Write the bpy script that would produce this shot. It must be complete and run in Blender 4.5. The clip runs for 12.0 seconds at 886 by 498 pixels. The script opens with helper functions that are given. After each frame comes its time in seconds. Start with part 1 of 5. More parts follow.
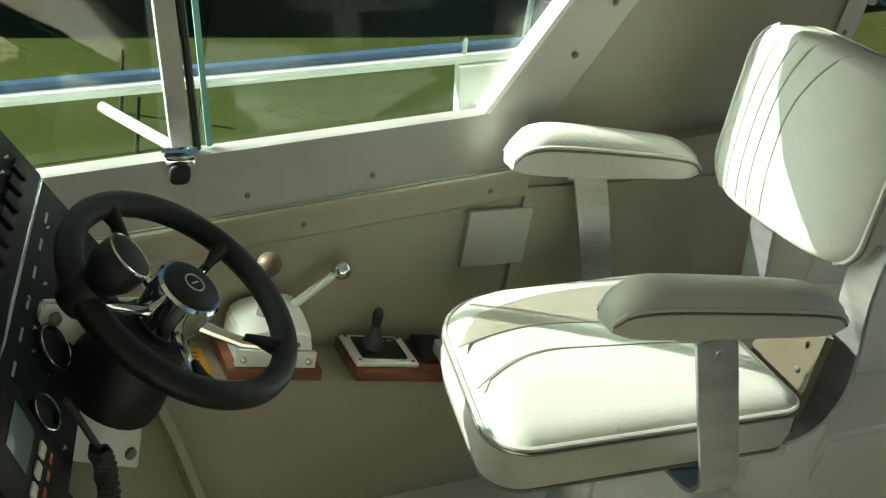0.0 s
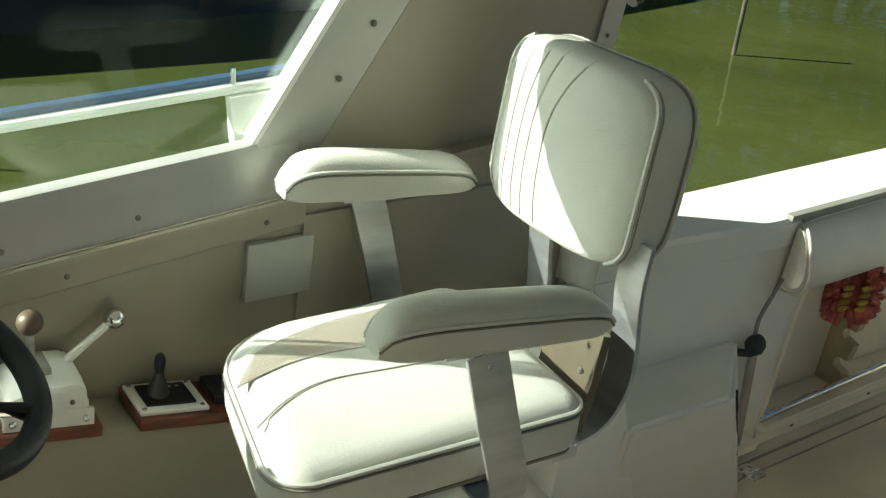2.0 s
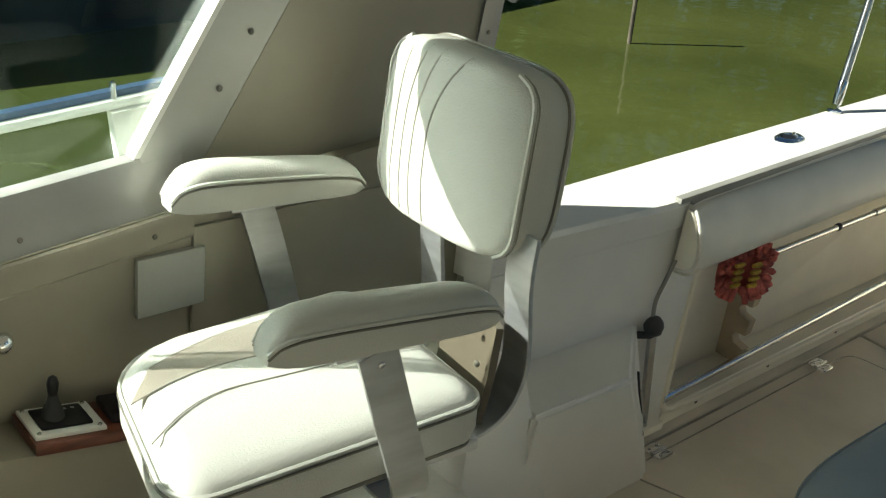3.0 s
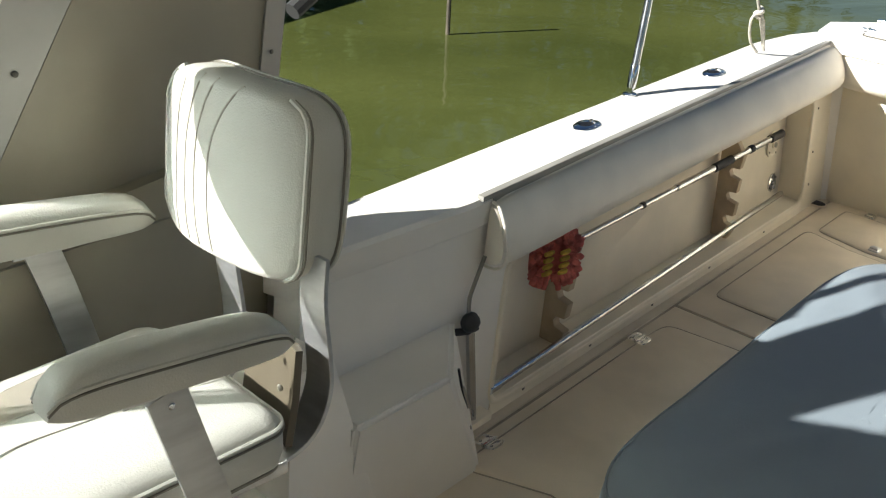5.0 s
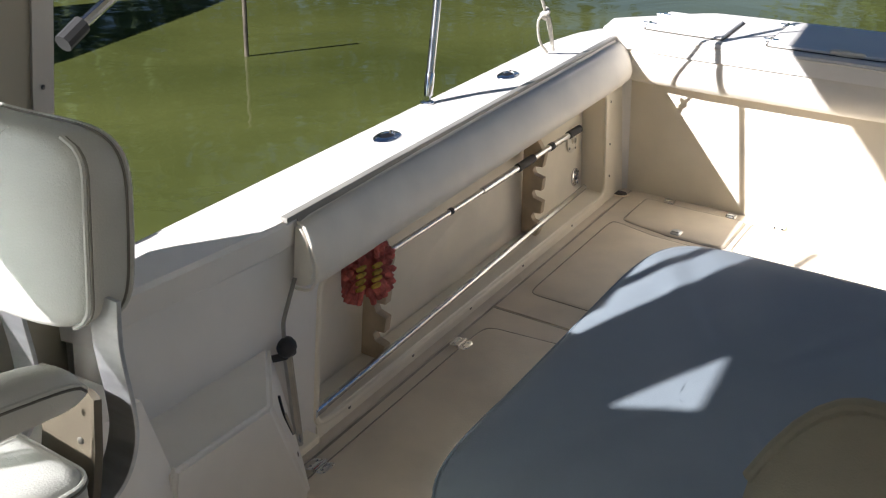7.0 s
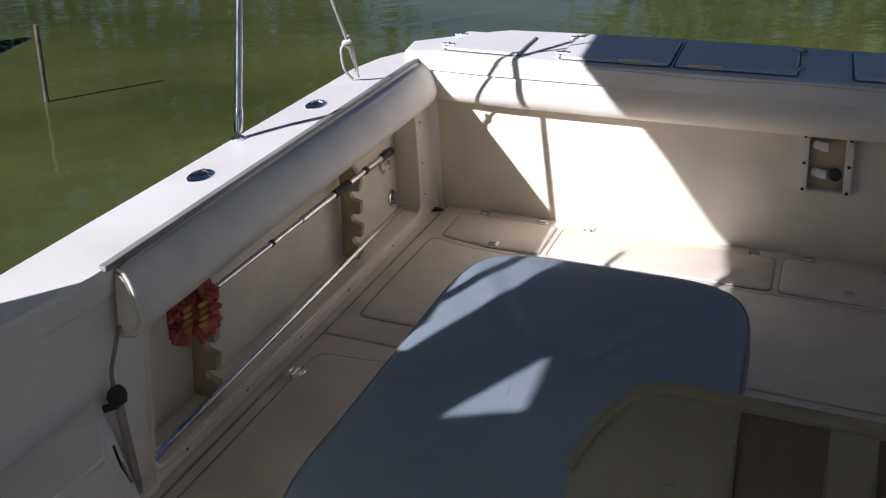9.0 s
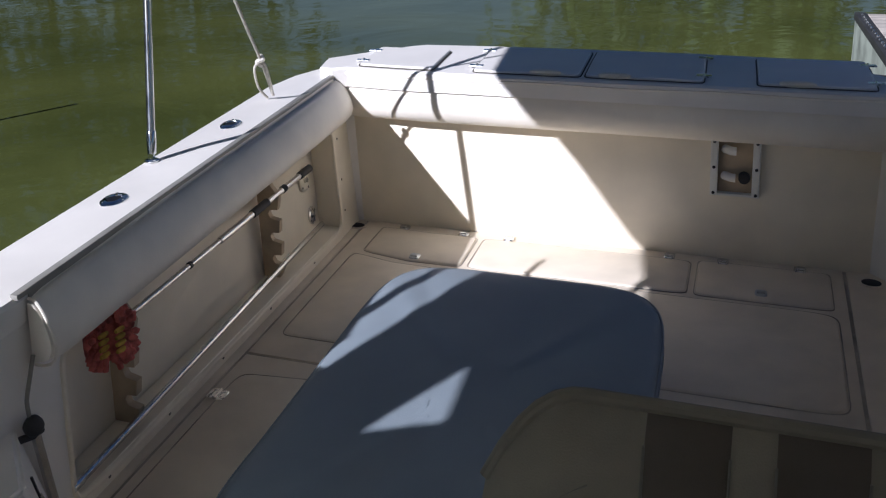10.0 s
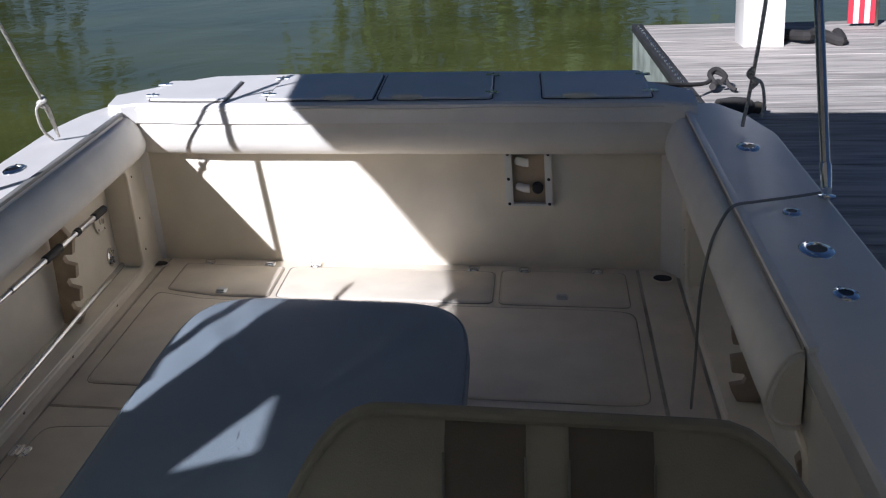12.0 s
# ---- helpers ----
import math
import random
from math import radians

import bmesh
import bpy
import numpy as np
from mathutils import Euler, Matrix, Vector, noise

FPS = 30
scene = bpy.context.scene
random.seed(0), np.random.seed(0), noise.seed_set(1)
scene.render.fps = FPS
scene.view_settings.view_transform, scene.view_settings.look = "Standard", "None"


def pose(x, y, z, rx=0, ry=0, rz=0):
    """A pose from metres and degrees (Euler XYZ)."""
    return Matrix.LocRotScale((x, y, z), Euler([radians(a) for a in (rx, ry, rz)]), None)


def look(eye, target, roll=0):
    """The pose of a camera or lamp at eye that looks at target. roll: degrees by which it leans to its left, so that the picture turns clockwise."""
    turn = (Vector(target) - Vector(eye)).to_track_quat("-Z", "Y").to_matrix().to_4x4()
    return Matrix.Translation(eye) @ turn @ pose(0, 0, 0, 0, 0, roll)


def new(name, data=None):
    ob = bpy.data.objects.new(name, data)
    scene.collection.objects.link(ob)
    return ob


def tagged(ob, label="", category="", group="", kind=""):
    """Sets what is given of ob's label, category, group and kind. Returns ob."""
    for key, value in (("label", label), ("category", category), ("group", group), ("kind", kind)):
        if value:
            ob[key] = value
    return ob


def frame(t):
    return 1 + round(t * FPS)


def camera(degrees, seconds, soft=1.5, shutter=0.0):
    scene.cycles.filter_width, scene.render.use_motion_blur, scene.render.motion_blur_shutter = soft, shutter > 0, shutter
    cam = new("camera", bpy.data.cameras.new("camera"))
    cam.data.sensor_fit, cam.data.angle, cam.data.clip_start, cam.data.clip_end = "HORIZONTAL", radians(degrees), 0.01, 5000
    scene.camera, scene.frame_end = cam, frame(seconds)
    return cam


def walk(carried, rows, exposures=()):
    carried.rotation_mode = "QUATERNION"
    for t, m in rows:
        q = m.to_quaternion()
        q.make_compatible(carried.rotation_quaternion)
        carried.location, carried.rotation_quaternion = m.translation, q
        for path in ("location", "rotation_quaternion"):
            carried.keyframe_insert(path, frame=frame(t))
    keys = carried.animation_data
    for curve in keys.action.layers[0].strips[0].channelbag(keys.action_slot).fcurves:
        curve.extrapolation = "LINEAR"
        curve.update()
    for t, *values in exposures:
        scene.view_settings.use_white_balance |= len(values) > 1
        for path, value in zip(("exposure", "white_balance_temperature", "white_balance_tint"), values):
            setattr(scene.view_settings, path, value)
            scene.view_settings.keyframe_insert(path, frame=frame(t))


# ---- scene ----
cam = camera(44.0, 12.0, soft=1.2)
PATH = [
    (0, (-4.108, -1.719, 1.370), (-3.388, -0.061, 0.514), 8.69),
    (0.5, (-4.081, -1.717, 1.378), (-3.306, -0.074, 0.541), 7.78),
    (1, (-4.051, -1.722, 1.385), (-3.206, -0.108, 0.559), 7.33),
    (1.5, (-4.026, -1.730, 1.388), (-3.112, -0.149, 0.573), 7.30),
    (2, (-4.008, -1.740, 1.393), (-3.040, -0.184, 0.592), 6.68),
    (2.5, (-3.995, -1.753, 1.400), (-2.956, -0.238, 0.608), 6.01),
    (3, (-3.982, -1.771, 1.403), (-2.887, -0.294, 0.615), 4.98),
    (3.5, (-3.965, -1.798, 1.417), (-2.815, -0.362, 0.633), 4.30),
    (5.5, (-3.904, -1.828, 1.452), (-2.552, -0.576, 0.674), 1.96),
    (6, (-3.890, -1.827, 1.447), (-2.483, -0.631, 0.678), 1.29),
    (6.5, (-3.877, -1.828, 1.443), (-2.420, -0.691, 0.678), 1.14),
    (7, (-3.873, -1.838, 1.443), (-2.360, -0.767, 0.693), 0.67),
    (9, (-3.918, -1.882, 1.474), (-2.234, -1.074, 0.759), -1.28),
    (9.5, (-3.924, -1.897, 1.482), (-2.211, -1.151, 0.769), -1.63),
    (10, (-3.925, -1.915, 1.483), (-2.182, -1.224, 0.787), -2.00),
    (10.5, (-3.919, -1.930, 1.478), (-2.143, -1.307, 0.801), -2.11),
    (11, (-3.916, -1.935, 1.469), (-2.104, -1.402, 0.812), -2.83),
    (11.5, (-3.921, -1.940, 1.470), (-2.087, -1.492, 0.812), -3.26),
    (12, (-3.935, -1.961, 1.482), (-2.087, -1.586, 0.815), -3.21),
]
walk(cam, [(t, look(eye, target, roll)) for t, eye, target, roll in PATH],
     exposures=[(0, 1.20, 6150, -8), (3.7, 1.25, 6150, 2), (6.2, 1.40, 5950, 14), (7.2, 1.26, 5850, 17), (8.8, 0.60, 5550, 21), (12, 0.46, 5350, 19)])

SK = 0.075   # the sides run at this slope to the transom's normal
SUN = Vector((1.017, -0.40, -0.65)).normalized()

# ---- light ----
world = bpy.data.worlds.new("sky")
scene.world = world
world.use_nodes = True
wn = world.node_tree.nodes
sky = wn.new("ShaderNodeTexSky")
sky.sky_type, sky.sun_disc = "NISHITA", False
sky.sun_elevation = math.asin(-SUN.z)
sky.dust_density, sky.ozone_density = 0.2, 3.2
sky.sun_rotation = math.atan2(-SUN.x, -SUN.y)
world.node_tree.links.new(sky.outputs[0], wn["Background"].inputs[0])
wn["Background"].inputs[1].default_value = 0.021
sun = new("sun", bpy.data.lights.new("sun", "SUN"))
sun.data.energy, sun.data.angle, sun.data.color = 5.0, radians(0.53), (1.0, 0.95, 0.86)
sun.rotation_euler = SUN.to_track_quat("-Z", "Y").to_euler()

# ---- materials ----


def material(name, color, rough=0.5, metal=0.0, vary=0.08, scale=6.0, bump=0.0, bscale=60.0, spec=0.5, dirt=None, stretch=(1, 1, 1), coat=0.0):
    m = bpy.data.materials.new(name)
    m.use_nodes = True
    nt = m.node_tree
    b = nt.nodes["Principled BSDF"]
    b.inputs["Roughness"].default_value, b.inputs["Metallic"].default_value = rough, metal
    b.inputs["Specular IOR Level"].default_value = spec
    b.inputs["Coat Weight"].default_value = coat
    geo = nt.nodes.new("ShaderNodeNewGeometry")
    mp = nt.nodes.new("ShaderNodeMapping")
    mp.inputs["Scale"].default_value = stretch
    nt.links.new(geo.outputs["Position"], mp.inputs[0])
    n1 = nt.nodes.new("ShaderNodeTexNoise")
    n1.inputs["Scale"].default_value, n1.inputs["Detail"].default_value = scale, 6
    nt.links.new(mp.outputs[0], n1.inputs[0])
    ramp = nt.nodes.new("ShaderNodeValToRGB")
    d = dirt or [c * (1 - 2.2 * vary) for c in color]
    ramp.color_ramp.elements[0].position, ramp.color_ramp.elements[1].position = 0.32, 0.62
    ramp.color_ramp.elements[0].color = (*d, 1)
    ramp.color_ramp.elements[1].color = (*[min(1, c * (1 + vary * 0.4)) for c in color], 1)
    nt.links.new(n1.outputs[0], ramp.inputs[0])
    oi = nt.nodes.new("ShaderNodeObjectInfo")
    hs = nt.nodes.new("ShaderNodeHueSaturation")
    mr = nt.nodes.new("ShaderNodeMapRange")
    mr.inputs[3].default_value, mr.inputs[4].default_value = 1 - vary * 0.6, 1 + vary * 0.6
    nt.links.new(oi.outputs["Random"], mr.inputs[0])
    nt.links.new(mr.outputs[0], hs.inputs["Value"])
    nt.links.new(ramp.outputs[0], hs.inputs["Color"])
    nt.links.new(hs.outputs[0], b.inputs["Base Color"])
    rr = nt.nodes.new("ShaderNodeMapRange")
    rr.inputs[3].default_value, rr.inputs[4].default_value = max(0.02, rough - 0.08), min(1, rough + 0.1)
    nt.links.new(n1.outputs[0], rr.inputs[0])
    nt.links.new(rr.outputs[0], b.inputs["Roughness"])
    if bump:
        n2 = nt.nodes.new("ShaderNodeTexNoise")
        n2.inputs["Scale"].default_value, n2.inputs["Detail"].default_value = bscale, 4
        nt.links.new(mp.outputs[0], n2.inputs[0])
        bp = nt.nodes.new("ShaderNodeBump")
        bp.inputs["Strength"].default_value, bp.inputs["Distance"].default_value = bump, 0.004
        nt.links.new(n2.outputs[0], bp.inputs["Height"])
        nt.links.new(bp.outputs[0], b.inputs["Normal"])
    return m


JOINT = material("sole_joint", (0.46, 0.41, 0.33), 0.7, vary=0.2)
GEL = material("white_gelcoat", (0.80, 0.765, 0.70), 0.42, vary=0.04, scale=3, bump=0.03, bscale=25, coat=0.04)
LINER = material("cream_liner", (0.86, 0.785, 0.635), 0.38, vary=0.05, scale=4, bump=0.05, bscale=18)
# Cream darkened well below LINER: the cabin's shade is put into this colour.
HELMW = material("shaded_helm_liner", (0.355, 0.325, 0.25), 0.45, vary=0.06, scale=3, bump=0.08, bscale=14)
SOLE = material("cockpit_sole", (0.74, 0.655, 0.525), 0.6, vary=0.06, scale=5, bump=0.25, bscale=260)
# Cream lowered so that the chair arms' shade is partly in the colour.
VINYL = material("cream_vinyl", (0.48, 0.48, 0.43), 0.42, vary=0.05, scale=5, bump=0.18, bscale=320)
BOLST = material("bolster_vinyl", (0.82, 0.77, 0.67), 0.45, vary=0.05, scale=5, bump=0.15, bscale=260)
PADV = material("sun_pad_vinyl", (0.24, 0.28, 0.31), 0.5, vary=0.05, scale=4, bump=0.12, bscale=280)
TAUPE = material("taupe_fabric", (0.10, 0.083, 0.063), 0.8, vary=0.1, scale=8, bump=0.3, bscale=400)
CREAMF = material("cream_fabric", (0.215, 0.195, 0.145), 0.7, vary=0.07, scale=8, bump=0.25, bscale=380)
INSERT = material("beige_insert", (0.50, 0.46, 0.38), 0.45, vary=0.05, scale=5, bump=0.18, bscale=320)
# Tan made very dark: the shade behind the seat is put into it.
APRON = material("shaded_tan_board", (0.09, 0.075, 0.05), 0.5, vary=0.1)
SEAM = material("seam_thread", (0.40, 0.38, 0.32), 0.6, vary=0.1)
PIPE = material("grey_piping", (0.16, 0.15, 0.12), 0.5, vary=0.1)
ALU = material("brushed_aluminium", (0.58, 0.59, 0.59), 0.36, 0.85, vary=0.08, scale=8, bump=0.06, bscale=120, stretch=(1, 1, 6))
ALUP = material("satin_aluminium_trim", (0.44, 0.43, 0.40), 0.5, 0.55, vary=0.06, scale=6)
CHROME = material("chrome", (0.78, 0.79, 0.8), 0.09, 1.0, vary=0.03)
STEEL = material("stainless_tube", (0.6, 0.6, 0.6), 0.2, 1.0, vary=0.05, scale=20)
BLACK = material("black_plastic", (0.013, 0.013, 0.015), 0.45, spec=0.3, vary=0.2, scale=12, bump=0.1, bscale=300)
PANEL = material("black_panel", (0.010, 0.012, 0.018), 0.5, vary=0.2, scale=8, bump=0.06, bscale=200, spec=0.2)
RUBBER = material("dark_rubber", (0.03, 0.03, 0.03), 0.7, vary=0.2)
DARKGAP = material("joint_sealant", (0.09, 0.08, 0.065), 0.8, vary=0.2)
TEAK = material("varnished_mahogany", (0.20, 0.055, 0.028), 0.3, vary=0.2, scale=10, stretch=(1, 8, 8), coat=0.4)
WHITEP = material("white_plastic", (0.78, 0.77, 0.72), 0.35, vary=0.03)
BOARD = material("tan_rack_board", (0.52, 0.41, 0.27), 0.55, vary=0.12, scale=9)
ORANGE = material("orange_label", (0.72, 0.36, 0.02), 0.5, vary=0.05)
RED = material("red_mop", (0.60, 0.15, 0.12), 0.9, vary=0.25, scale=40, bump=0.5, bscale=300)
YELLOW = material("yellow_mop", (0.62, 0.40, 0.06), 0.85, vary=0.2, scale=40)
ROPE = material("rope", (0.55, 0.52, 0.45), 0.85, vary=0.2, scale=120, bump=0.5, bscale=300)
DROPE = material("dark_rope", (0.05, 0.045, 0.04), 0.9, vary=0.2)
HOSE = material("grey_hose", (0.26, 0.25, 0.22), 0.5, vary=0.1)
DOCKW = material("weathered_planks", (0.50, 0.45, 0.39), 0.9, vary=0.20, scale=4, bump=0.35, bscale=40, stretch=(7, 0.6, 3))
FASCIA = material("grey_green_timber", (0.36, 0.40, 0.33), 0.8, vary=0.2, scale=6, bump=0.4, bscale=30)
BLUE = material("navy_stripe", (0.07, 0.11, 0.19), 0.4, vary=0.05)
NAVY = material("dark_hull", (0.05, 0.07, 0.085), 0.35, vary=0.25, scale=1.5)
HULL2 = material("grey_boat_deck", (0.42, 0.46, 0.44), 0.5, vary=0.15, scale=2)
SCREEN = material("instrument_screen", (0.16, 0.23, 0.21), 0.15, vary=0.05)
FLAGR = material("flag_red", (0.55, 0.03, 0.05), 0.7, vary=0.05)
GREYLBL = material("grey_print", (0.42, 0.42, 0.42), 0.5, vary=0.05)
BARK = material("timber_pile", (0.10, 0.085, 0.06), 0.9, vary=0.3, scale=8, bump=0.5, bscale=20)
LEAF = material("foliage", (0.055, 0.09, 0.025), 0.7, vary=0.4, scale=3)
BANK = material("bank", (0.12, 0.13, 0.06), 0.9, vary=0.3, scale=1.2)


def water_material():
    m = bpy.data.materials.new("canal_water")
    m.use_nodes = True
    nt = m.node_tree
    b = nt.nodes["Principled BSDF"]
    b.inputs["Roughness"].default_value = 0.05
    b.inputs["IOR"].default_value = 1.33
    geo = nt.nodes.new("ShaderNodeNewGeometry")
    n1 = nt.nodes.new("ShaderNodeTexNoise")
    n1.inputs["Scale"].default_value, n1.inputs["Detail"].default_value = 0.5, 5
    nt.links.new(geo.outputs["Position"], n1.inputs[0])
    ramp = nt.nodes.new("ShaderNodeValToRGB")
    ramp.color_ramp.elements[0].position, ramp.color_ramp.elements[1].position = 0.3, 0.7
    ramp.color_ramp.elements[0].color = (0.054, 0.065, 0.017, 1)
    ramp.color_ramp.elements[1].color = (0.096, 0.108, 0.030, 1)
    nt.links.new(n1.outputs[0], ramp.inputs[0])
    nt.links.new(ramp.outputs[0], b.inputs["Base Color"])
    heights = []
    for sc, st in ((0.9, 0.6), (4.0, 0.06), (20.0, 0.004)):
        n = nt.nodes.new("ShaderNodeTexNoise")
        n.inputs["Scale"].default_value, n.inputs["Detail"].default_value = sc, 3
        n.inputs["Distortion"].default_value = 0.8
        nt.links.new(geo.outputs["Position"], n.inputs[0])
        mu = nt.nodes.new("ShaderNodeMath")
        mu.operation = "MULTIPLY"
        mu.inputs[1].default_value = st
        nt.links.new(n.outputs[0], mu.inputs[0])
        heights.append(mu)
    a = nt.nodes.new("ShaderNodeMath")
    nt.links.new(heights[0].outputs[0], a.inputs[0])
    nt.links.new(heights[1].outputs[0], a.inputs[1])
    a2 = nt.nodes.new("ShaderNodeMath")
    nt.links.new(a.outputs[0], a2.inputs[0])
    nt.links.new(heights[2].outputs[0], a2.inputs[1])
    bp = nt.nodes.new("ShaderNodeBump")
    bp.inputs["Strength"].default_value, bp.inputs["Distance"].default_value = 0.16, 0.12
    nt.links.new(a2.outputs[0], bp.inputs["Height"])
    nt.links.new(bp.outputs[0], b.inputs["Normal"])
    return m


def glass_material():
    m = bpy.data.materials.new("tinted_glass")
    m.use_nodes = True
    nt = m.node_tree
    b = nt.nodes["Principled BSDF"]
    b.inputs["Base Color"].default_value = (0.84, 0.96, 0.93, 1)
    b.inputs["Roughness"].default_value, b.inputs["IOR"].default_value = 0.0, 1.45
    b.inputs["Transmission Weight"].default_value = 1.0
    return m


WATER, GLASS = water_material(), glass_material()
TEALG = material("glass_edge", (0.30, 0.58, 0.52), 0.15, vary=0.1)

# ---- builders ----
place = {}


SHEAR = Matrix(((1, 0, 0, 0), (SK, 1, 0, 0), (0, 0, 1, 0), (0, 0, 0, 1)))
# how the cockpit's plan and the helm's plan lie in the world
COCKPIT = Matrix(((1.0292, 0.0267, 0, 0.0279), (0.0554, 1.0, 0, 0.0031), (0, 0, 0.985, 0), (0, 0, 0, 1))) @ SHEAR
HELM = Matrix(((0.8710, -0.0687, 0.0190, -0.5455), (0.0690, 0.8710, -0.0177, -0.1506), (-0.0175, 0.0192, 0.8735, 0.1203), (0, 0, 0, 1))) @ SHEAR
lay = [COCKPIT]


flare = [True]
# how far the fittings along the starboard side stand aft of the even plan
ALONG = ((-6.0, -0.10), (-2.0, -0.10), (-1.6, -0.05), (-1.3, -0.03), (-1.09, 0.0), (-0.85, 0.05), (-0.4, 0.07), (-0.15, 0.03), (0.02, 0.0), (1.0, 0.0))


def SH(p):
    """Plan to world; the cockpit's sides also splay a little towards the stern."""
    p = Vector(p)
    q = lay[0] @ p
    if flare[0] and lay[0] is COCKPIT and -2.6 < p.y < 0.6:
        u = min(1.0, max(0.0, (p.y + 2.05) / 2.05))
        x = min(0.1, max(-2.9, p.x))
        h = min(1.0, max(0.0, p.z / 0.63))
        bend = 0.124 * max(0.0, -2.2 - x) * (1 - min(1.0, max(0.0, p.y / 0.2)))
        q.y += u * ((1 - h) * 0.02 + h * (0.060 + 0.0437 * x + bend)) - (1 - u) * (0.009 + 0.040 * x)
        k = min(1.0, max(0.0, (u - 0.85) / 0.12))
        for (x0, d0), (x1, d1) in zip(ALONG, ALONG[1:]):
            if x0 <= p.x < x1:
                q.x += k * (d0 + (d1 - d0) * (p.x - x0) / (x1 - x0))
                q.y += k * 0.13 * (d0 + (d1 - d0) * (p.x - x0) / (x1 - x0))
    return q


def box(bm, x0, x1, y0, y1, z0, z1, bev=0.0, seg=2):
    vs = [bm.verts.new((x, y, z)) for x in (x0, x1) for y in (y0, y1) for z in (z0, z1)]
    fs = [bm.faces.new([vs[i] for i in q]) for q in ((0, 1, 3, 2), (4, 6, 7, 5), (0, 4, 5, 1), (2, 3, 7, 6), (0, 2, 6, 4), (1, 5, 7, 3))]
    if bev:
        es = list({e for f in fs for e in f.edges})
        bmesh.ops.bevel(bm, geom=es, offset=bev, segments=seg, profile=0.6, affect="EDGES")
    return bm


def prism(bm, pts, axis, a, b, bev=0.0):
    """A polygon in the other two axes, drawn out from a to b."""
    def full(p, c):
        return {"x": (c, p[0], p[1]), "y": (p[0], c, p[1]), "z": (p[0], p[1], c)}[axis]
    lo = [bm.verts.new(full(p, a)) for p in pts]
    hi = [bm.verts.new(full(p, b)) for p in pts]
    n = len(pts)
    fs = [bm.faces.new(lo), bm.faces.new(hi[::-1])]
    fs += [bm.faces.new((lo[i], hi[i], hi[(i + 1) % n], lo[(i + 1) % n])) for i in range(n)]
    bmesh.ops.recalc_face_normals(bm, faces=fs)
    if bev:
        es = list({e for f in fs for e in f.edges})
        bmesh.ops.bevel(bm, geom=es, offset=bev, segments=2, profile=0.6, affect="EDGES")
    return bm


def loft(bm, rings, cap=True, closed=True):
    vr = [[bm.verts.new(p) for p in r] for r in rings]
    n = len(rings[0])
    fs = []
    for a, b in zip(vr, vr[1:]):
        for i in range(n if closed else n - 1):
            fs.append(bm.faces.new((a[i], a[(i + 1) % n], b[(i + 1) % n], b[i])))
    if cap:
        fs += [bm.faces.new(vr[0][::-1]), bm.faces.new(vr[-1])]
    bmesh.ops.recalc_face_normals(bm, faces=fs)
    return bm


def smooth_path(pts, n=6):
    pts = [Vector(p) for p in pts]
    out = []
    for i in range(len(pts) - 1):
        p0, p1, p2, p3 = pts[max(i - 1, 0)], pts[i], pts[i + 1], pts[min(i + 2, len(pts) - 1)]
        for k in range(n):
            t = k / n
            out.append(0.5 * ((2 * p1) + (p2 - p0) * t + (2 * p0 - 5 * p1 + 4 * p2 - p3) * t * t + (3 * p1 - p0 - 3 * p2 + p3) * t ** 3))
    out.append(pts[-1])
    return out


def tube(bm, pts, r, n=8, flat=None, up=None, closed=False):
    """Sweeps a round (or flat = (width, thickness)) section along points. r may be a list."""
    pts = [Vector(p) for p in pts]
    rings, u = [], None
    m = len(pts)
    for i, p in enumerate(pts):
        if closed:
            t = (pts[(i + 1) % m] - pts[i - 1]).normalized()
        else:
            t = (pts[min(i + 1, m - 1)] - pts[max(i - 1, 0)]).normalized()
        if u is None:
            u = Vector(up) if up else (Vector((0, 0, 1)) if abs(t.z) < 0.9 else Vector((1, 0, 0)))
        if up:
            u = Vector(up)
        u = (u - t * u.dot(t)).normalized()
        w = t.cross(u)
        rr = r[i] if isinstance(r, (list, tuple)) else r
        if flat:
            a, b = flat[0] / 2, flat[1] / 2
            rings.append([p + u * x + w * y for x, y in ((-a, -b * .7), (-a * .985, -b), (a * .985, -b), (a, -b * .7), (a, b * .7), (a * .985, b), (-a * .985, b), (-a, b * .7))])
        else:
            rings.append([p + (u * math.cos(k * math.tau / n) + w * math.sin(k * math.tau / n)) * rr for k in range(n)])
    if closed:
        return loft(bm, rings + [rings[0]], cap=False)
    return loft(bm, rings)


def lathe(bm, prof, centre, axis, n=20):
    """Turns a profile of (along, radius) round an axis through centre."""
    c, ax = Vector(centre), Vector(axis).normalized()
    u = ax.orthogonal().normalized()
    w = ax.cross(u)
    rings = [[c + ax * h + (u * math.cos(k * math.tau / n) + w * math.sin(k * math.tau / n)) * max(r, 0.0004) for k in range(n)] for h, r in prof]
    return loft(bm, rings)


def spow(v, p):
    return math.copysign(abs(v) ** p, v)


def pad(bm, m, half, ph=0.35, pv=0.6, nu=40, nv=14, sag=0.0):
    """A soft cushion: a rounded block (superellipsoid) of these half sizes, laid by the matrix m. Its flat axis is z."""
    rings = []
    for j in range(nv + 1):
        v = -math.pi / 2 + math.pi * j / nv
        cv, sv = spow(math.cos(v), pv), spow(math.sin(v), pv)
        ring = []
        for i in range(nu):
            a = math.tau * i / nu
            x, y = spow(math.cos(a), ph) * cv, spow(math.sin(a), ph) * cv
            z = sv
            q = Vector((half[0] * x, half[1] * y, half[2] * z + sag * (1 - x * x) * (1 - y * y) * (1 if sv > 0 else 0)))
            ring.append(m @ q)
        rings.append(ring)
    return loft(bm, rings)


